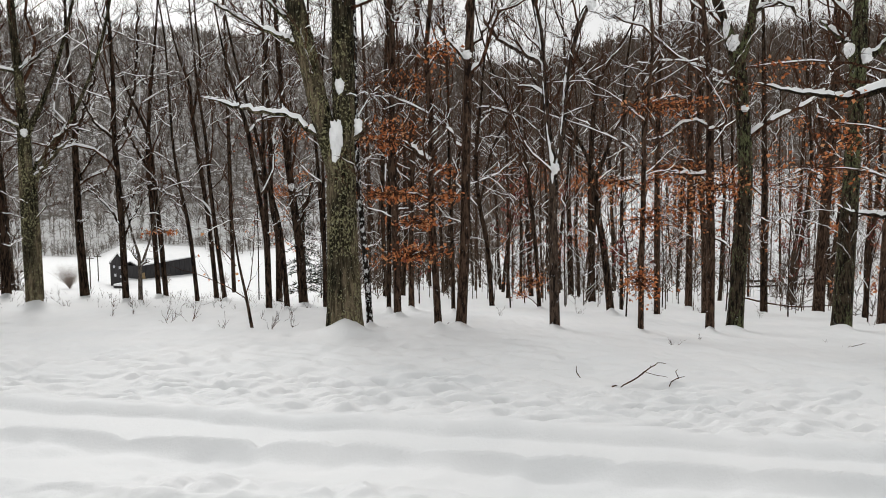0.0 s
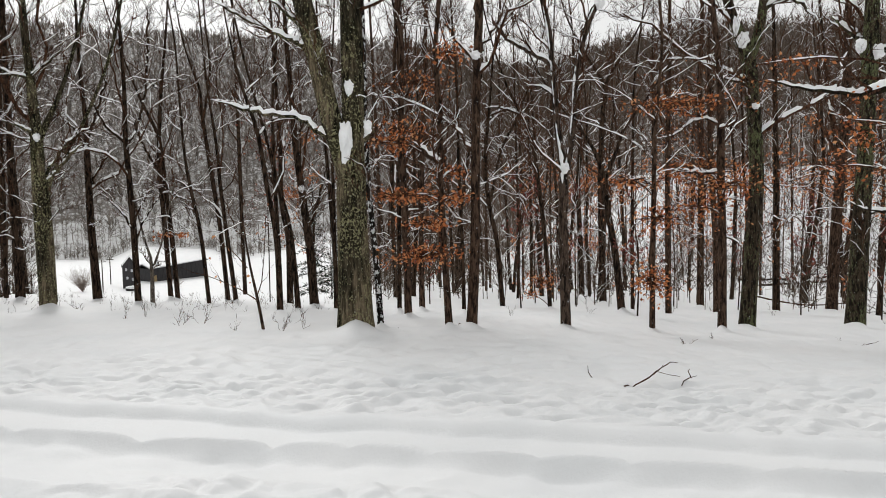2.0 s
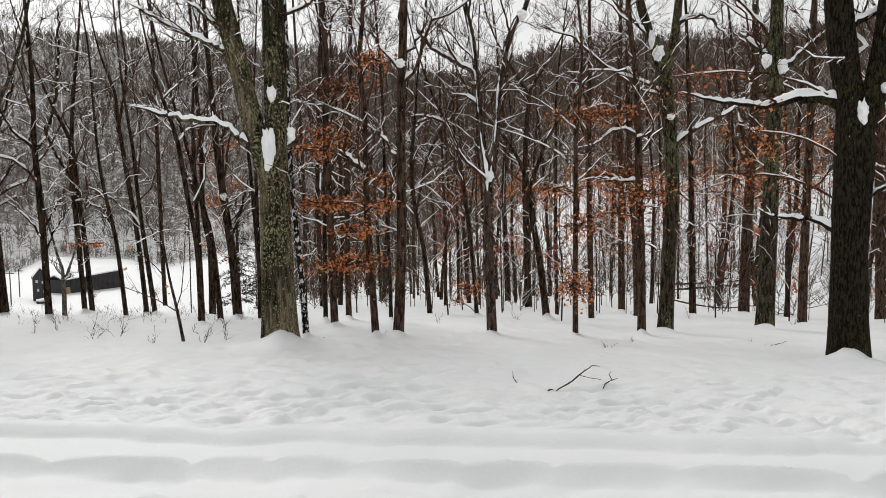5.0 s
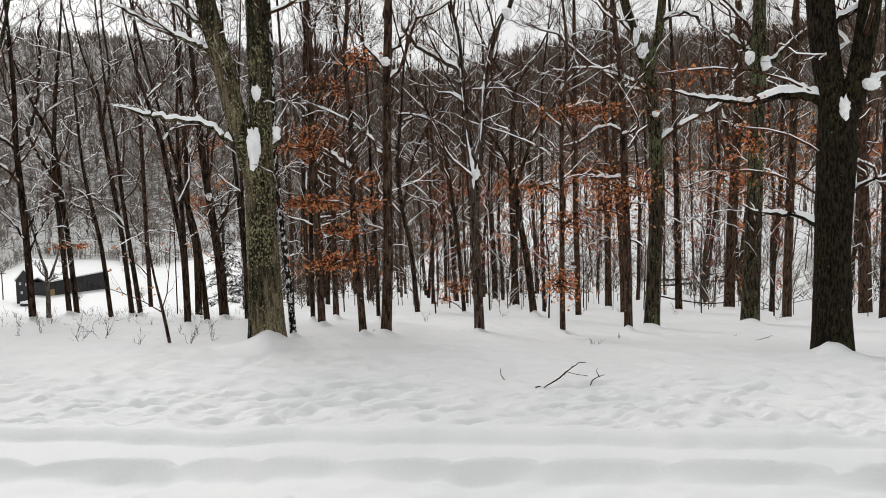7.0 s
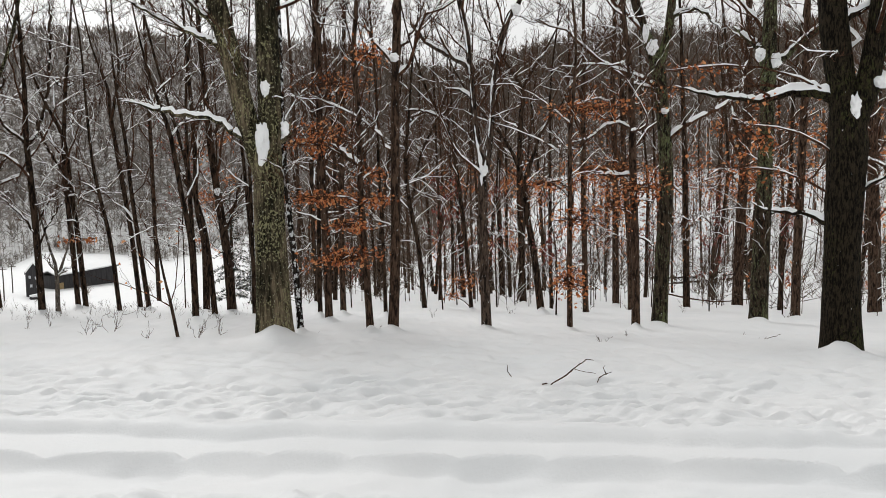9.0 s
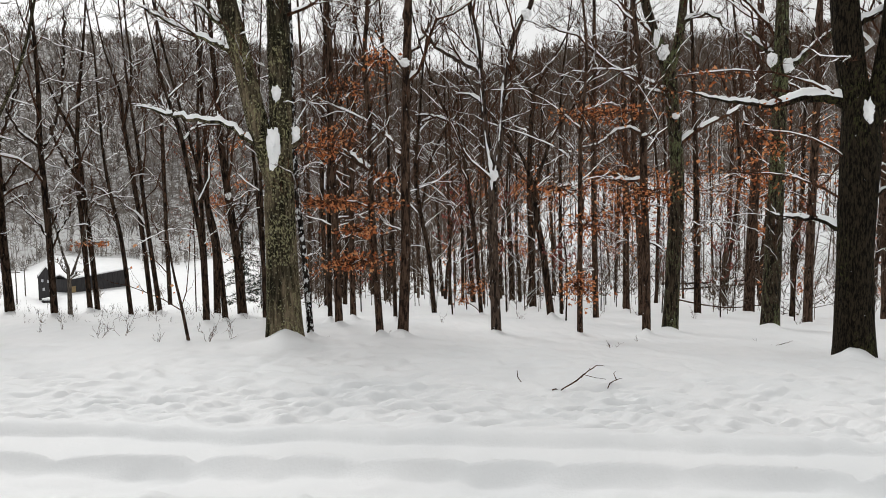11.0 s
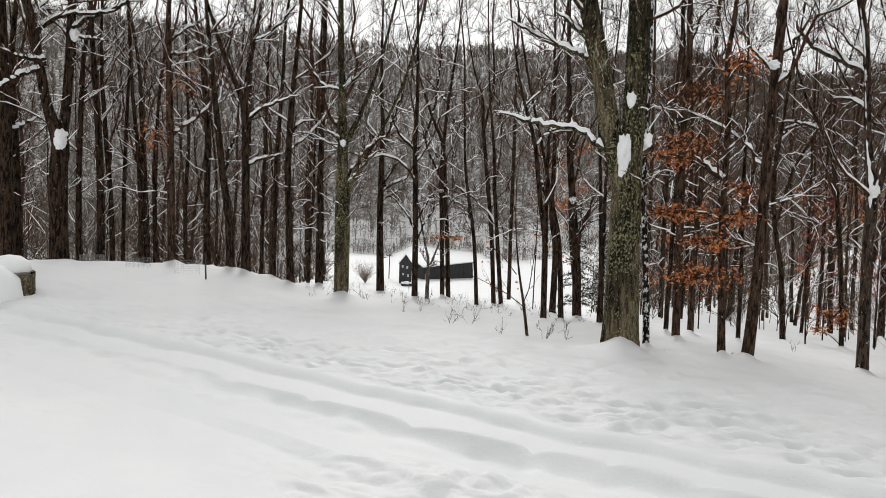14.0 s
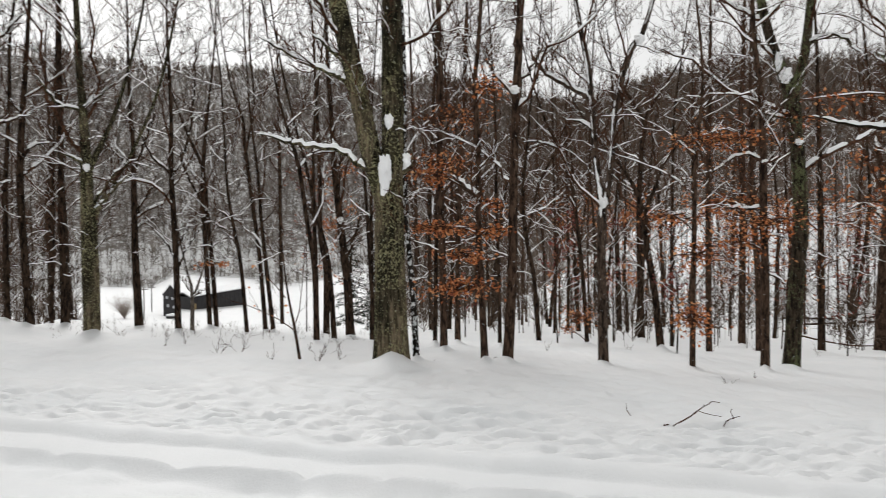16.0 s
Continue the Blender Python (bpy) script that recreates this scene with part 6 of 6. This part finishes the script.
for x, y, n, h, s, seed in ((-68.1, 133.2, 90, 4.6, 3.6, 30), (-82.5, 139.5, 90, 5.0, 4.2, 31), (-87.0, 138.0, 70, 4.6, 4.0, 32), (-52.0, 137.0, 30, 2.4, 1.6, 33), (-41.0, 136.0, 30, 2.6, 2.0, 34)):
    shrub(x, y, n, h, s, seed, BUFF, "round buff-twigged bush standing in the field", 0.024, False)


def sapling(x, y):
    root = set_down("sapling", x, y, 0, "thin leaning sapling with a few withered leaves", "sapling")
    rng = np.random.default_rng(5)
    s = resampled([(0.02, 0, -0.1, 0.022), (-0.06, 0.0, 0.4, 0.019), (-0.16, 0.02, 0.9, 0.013), (-0.22, 0.0, 1.5, 0.008), (-0.24, 0.02, 2.1, 0.004)], 0.1)
    part("stem", tubes(s[None, :, :3], s[None, :, 3], 8), BARK["brown"], root, smooth=True)
    P = np.array([[(-0.07, 0, 0.42), (0.0, 0, 0.62), (0.04, 0, 0.95), (0.06, 0.02, 1.25), (0.08, 0, 1.5)], [(-0.06, 0, 0.38), (-0.3, 0.05, 0.52), (-0.55, 0.1, 0.62), (-0.75, 0.1, 0.70), (-0.95, 0.12, 0.74)],
                  [(-0.18, 0, 0.8), (-0.3, 0, 0.95), (-0.42, 0.05, 1.05), (-0.5, 0.05, 1.1), (-0.6, 0.05, 1.2)]])
    R = np.tile(np.linspace(0.008, 0.003, 5), (3, 1))
    C, S = children(P, R, 5, (0.4, 0.9), (0.25, 0.5), rng, 4)
    part("branchwork", joined([tubes(P, R, 5), tubes(C, S, 3)]), TWIG, root, kind="stuff")
    on = np.concatenate([C.reshape(-1, 3)[::3], np.array([(-0.2, 0, 0.7), (-0.14, 0, 0.62), (-0.24, 0, 0.8)])])
    part("foliage", leaf_geo(on[rng.integers(0, len(on), 16)], 0.05, rng), LEAF, root, "few withered brown leaves", kind="stuff")


sapling(-2.47, 9.38)


RED_LEAF = make_leaf("withered_red_leaf", [(0.0, (0.10, 0.022, 0.022)), (0.5, (0.21, 0.05, 0.04)), (1.0, (0.33, 0.12, 0.075))])


def young_beech(x, y, tall, seed):
    rng = np.random.default_rng(seed)
    root = set_down("young_tree", x, y, 0, "slim young tree keeping withered dark-red leaves", "young tree", "young trees under the wood")
    s = resampled([(0, 0, -0.15, 0.017), (*rng.normal(size=2) * 0.05, tall * 0.5, 0.012), (*rng.normal(size=2) * 0.12, tall, 0.004)], 0.15)
    part("stem", tubes(s[None, :, :3], s[None, :, 3], 6), BARK["dark"], root, smooth=True)
    P, R = children(s[None, :, :3], s[None, :, 3], 14, (0.7, 1.2), (0.16, 0.3), rng, 5, 0.3, 0.2)
    C, S = children(P, R, 4, (0.5, 1.0), (0.35, 0.6), rng, 3)
    part("branchwork", joined([tubes(P, R, 4), tubes(C, S, 3)]), TWIG, root, kind="stuff")
    part("snow", snow_strips(P, R, rng, 0.9, 0.6), SNOW_LUMP, root, "thin snow on the twigs", kind="stuff")
    on = C.reshape(-1, 3)
    on = on[rng.integers(0, len(on), 110)] + rng.normal(size=(110, 3)) * 0.04
    part("foliage", leaf_geo(on, 0.075, rng), RED_LEAF, root, "withered dark-red leaves", kind="stuff")


for row in ((1.44, 15.50, 2.6, 60), (2.13, 19.00, 3.0, 61), (2.94, 17.50, 2.9, 62), (3.52, 14.00, 2.3, 63), (6.02, 20.00, 3.4, 64), (7.43, 23.00, 3.6, 65), (7.38, 19.00, 3.0, 66), (8.06, 17.00, 2.7, 67), (10.33, 21.00, 3.2, 68), (9.34, 16.00, 2.6, 69), (-0.55, 17.00, 2.2, 70), (-4.54, 18.00, 4.6, 71), (-5.03, 21.00, 5.2, 72)):
    young_beech(*row)


def fallen_stick(lines, x, y, seed, label):
    root = set_down("stick", x, y, 0, label, "stick", "sticks on the snow")
    for line in lines:
        s = resampled(line, 0.05)
        s[:, 3] *= 0.8
        s[:, :3] += np.random.default_rng(seed).normal(size=(len(s), 3)) * 0.004
        part("stem" if line is lines[0] else "prong", tubes(s[None, :, :3], s[None, :, 3], 7), TWIG, root, smooth=True)


fallen_stick([[(-0.02, -0.08, 0.0, 0.006), (0.12, 0.05, 0.03, 0.008), (0.26, 0.16, 0.08, 0.006), (0.36, 0.22, 0.13, 0.005), (0.44, 0.22, 0.13, 0.003)],
              [(0.20, 0.1, 0.055, 0.005), (0.30, 0.2, 0.095, 0.004), (0.31, 0.22, 0.11, 0.003)], [(0.24, 0.14, 0.07, 0.004), (0.34, 0.1, 0.05, 0.003), (0.41, 0.06, 0.05, 0.002)],
              [(-0.10, -0.10, 0.01, 0.008), (-0.06, -0.09, 0.015, 0.007), (-0.05, -0.08, 0.01, 0.005)]], 1.50, 6.08, 1, "dark broken stick half sunk in the snow")
fallen_stick([[(-0.05, -0.04, -0.02, 0.006), (0.03, 0.02, 0.025, 0.005), (0.11, 0.05, 0.04, 0.003)], [(0.05, 0.02, 0.03, 0.006), (0.04, 0.04, 0.08, 0.004), (0.05, 0.05, 0.10, 0.003)]], 1.98, 6.2, 2, "small dark forked twig in the snow")
fallen_stick([[(0.03, -0.05, -0.02, 0.005), (0.0, 0.0, 0.05, 0.005), (-0.02, 0.03, 0.10, 0.003)]], 1.2, 6.45, 3, "thin curved twig standing in the snow")
fallen_stick([[(-0.09, 0, -0.02, 0.008), (0.0, 0, 0.02, 0.007), (0.10, 0, 0.05, 0.004)], [(0.0, 0, 0.02, 0.005), (-0.02, 0, 0.06, 0.004), (-0.04, 0, 0.08, 0.003)]], 0.02, 9.7, 4, "small dark forked twig in the snow")
fallen_stick([[(-0.12, 0, 0.0, 0.006), (0.0, 0, 0.03, 0.005), (0.12, 0.02, 0.06, 0.003)]], 5.35, 9.35, 5, "thin bare twig lying on the snow")
fallen_stick([[(-1.6, 0, 0.5, 0.03), (-0.6, 0.1, 0.25, 0.028), (0.4, 0, 0.12, 0.022), (1.6, 0.1, 0.15, 0.014), (2.2, 0.1, 0.02, 0.008)]], 9.6, 20.5, 6, "long thin fallen bough lying in the snow")


def log(x, y, turn, long, r, tip, seed):
    rng = np.random.default_rng(seed)
    root = set_down("log", x, y, turn, "fallen dark log under a cap of snow", "log", "fallen logs")
    s = resampled([(-long / 2, 0, r * 0.7, r), (0, 0.1, r * 0.8 + tip / 2, r * 0.9), (long / 2, 0, r * 0.8 + tip, r * 0.7)], 0.3)
    part("trunk", bole(s, 14, rng, 0.05, False), BARK["dark"], root, smooth=True)
    part("snow", snow_strips(s[None, :, :3], s[None, :, 3], np.random.default_rng(4), 2.6), SNOW_LUMP, root, "snow along the top", smooth=True, kind="stuff")


log(20.3, 44.5, 12, 5.5, 0.11, 0.1, 1)
log(22.5, 46.5, 30, 6.0, 0.11, 0.25, 2)
log(21.0, 47.5, -8, 5.0, 0.10, 0.1, 3)
log(25.0, 50.0, 20, 6.0, 0.11, 0.15, 4)


def stump(x, y):
    rng = np.random.default_rng(8)
    root = set_down("tree_stump", x, y, 0, "broad cut tree stump under a dome of snow", "stump", "", -0.14)
    s = resampled([(0, 0, -0.15, 0.36), (0.02, 0, 0.15, 0.29), (0.05, 0, 0.40, 0.265)], 0.06)
    part("trunk", bole(s, 36, rng, 0.07, False), BARK["mossy"], root, smooth=True)
    w = np.arange(36) * 2 * np.pi / 36
    top = np.concatenate([[(0.05, 0, 0.39)], np.stack([0.05 + 0.26 * np.cos(w), 0.26 * np.sin(w), np.full(36, 0.395)], -1)])
    part("cut_face", (top, None, [(0, 1 + k, 1 + (k + 1) % 36) for k in range(36)]), CUT, root, "pale cut face")
    v, q, t = lump_geo((0, 0, 0), 1, 1, 1, rng, 0.05)
    v = v * np.array([0.29, 0.28, 0.2]) + np.array([-0.02, 0, 0.42])
    part("snow_cap", (v, q, t), SNOW_LUMP, root, "rounded dome of snow", smooth=True)
    v, q, t = lump_geo((0, 0, 0), 1, 1, 1, rng, 0.12)
    part("snow_drift", (v * np.array([0.45, 0.42, 0.50]) + np.array([0.02, -0.33, 0.06]), q, t), SNOW_LUMP, root, "snow drifted against the stump", smooth=True)


stump(-9.08, 7.11)


def wire_cage(x, y, wide, tall):
    root = set_down("wire_cage", x, y, 0, "round cage of welded grey wire half buried in snow", "wire cage", "wire cages")
    n, rows = 16, 6
    w = np.arange(n) * 2 * np.pi / n
    P = np.stack([np.stack([np.full(n, wide * 1.0) * np.cos(w), wide * np.sin(w), np.full(n, z)], -1) for z in (-0.1, tall)], 1)
    for k in range(n):
        part("upright", tubes(P[k:k + 1], np.full((1, 2), 0.0012), 4), WIRE, root)
    ring = np.append(w, [0.0, w[1]])
    for z in np.linspace(0.02, tall - 0.01, rows):
        C = np.stack([wide * np.cos(ring), wide * np.sin(ring), np.full(n + 2, z)], -1)[None]
        part("hoop", tubes(C, np.full((1, n + 2), 0.0012), 4), WIRE, root)


wire_cage(-8.5, 9.92, 0.20, 0.20)
wire_cage(-9.34, 9.7, 0.20, 0.16)
wire_cage(-10.42, 9.75, 0.20, 0.12)


def stake(x, y, h, lean, seed):
    root = set_down("stake", x, y, 0, "thin dark stake standing in the snow", "stake", "stakes at the edge of the clearing")
    part("shaft", tubes(np.array([[(0, 0, -0.15), (lean * 0.5, 0, h * 0.5), (lean, 0.01, h)]]), np.array([[0.013, 0.013, 0.012]]), 6), STAKE, root)


for row in ((-7.96, 9.74, 0.38, -0.03, 1), (-8.8, 11.4, 0.20, 0.0, 2), (-10.39, 11.5, 0.32, 0.01, 3), (-10.97, 11.1, 0.24, 0.0, 4),
            (-11.54, 10.9, 0.3, 0.0, 5), (-12.12, 9.85, 0.55, -0.02, 6), (-12.13, 10.1, 0.3, 0.07, 7), (-11.99, 10.6, 0.35, 0.0, 8)):
    stake(*row)


def hemlock(x, y, tall, seed):
    """A dark conifer: drooping whorls of needled twigs with snow on them."""
    rng = np.random.default_rng(seed)
    root = set_down("conifer", x, y, 0, "dark green conifer dusted with snow among bare trunks", "conifer")
    part("trunk", tubes(np.array([[(0, 0, -0.3), (0, 0, tall * 0.5), (0, 0, tall)]]), np.array([[0.09, 0.06, 0.01]]), 8), BARK["dark"], root, smooth=True)
    n = 150
    f = rng.uniform(0.06, 0.98, n)
    az, L = rng.uniform(0, 6.28, n), (1.02 - f) * tall * 0.24 * rng.uniform(0.7, 1.1, n)
    k = np.linspace(0, 1, 5)
    P = np.stack([np.cos(az)[:, None] * L[:, None] * k, np.sin(az)[:, None] * L[:, None] * k, (f * tall)[:, None] + L[:, None] * (0.15 * k - 0.4 * k ** 2)], -1)
    R = np.tile(np.linspace(0.014, 0.005, 5), (n, 1))
    C, S = children(P, R, 14, (0.5, 1.2), (0.16, 0.32), rng, 2, 0.15, 0.0)
    part("branchwork", tubes(P, R, 4), TWIG, root, kind="stuff")
    part("foliage", cones(C[:, 0], C[:, 1], np.full(len(C), 0.02)), NEEDLE, root, "dark green needled sprays", kind="stuff")
    part("snow", snow_strips(P, R, rng, 0.8), SNOW_LUMP, root, "snow on the boughs", kind="stuff")


NEEDLE = make_boards("needles", (0.012, 0.018, 0.012), (0.03, 0.042, 0.028))
hemlock(-5.6, 29.5, 5.0, 61)
hemlock(-4.9, 31.5, 4.2, 62)
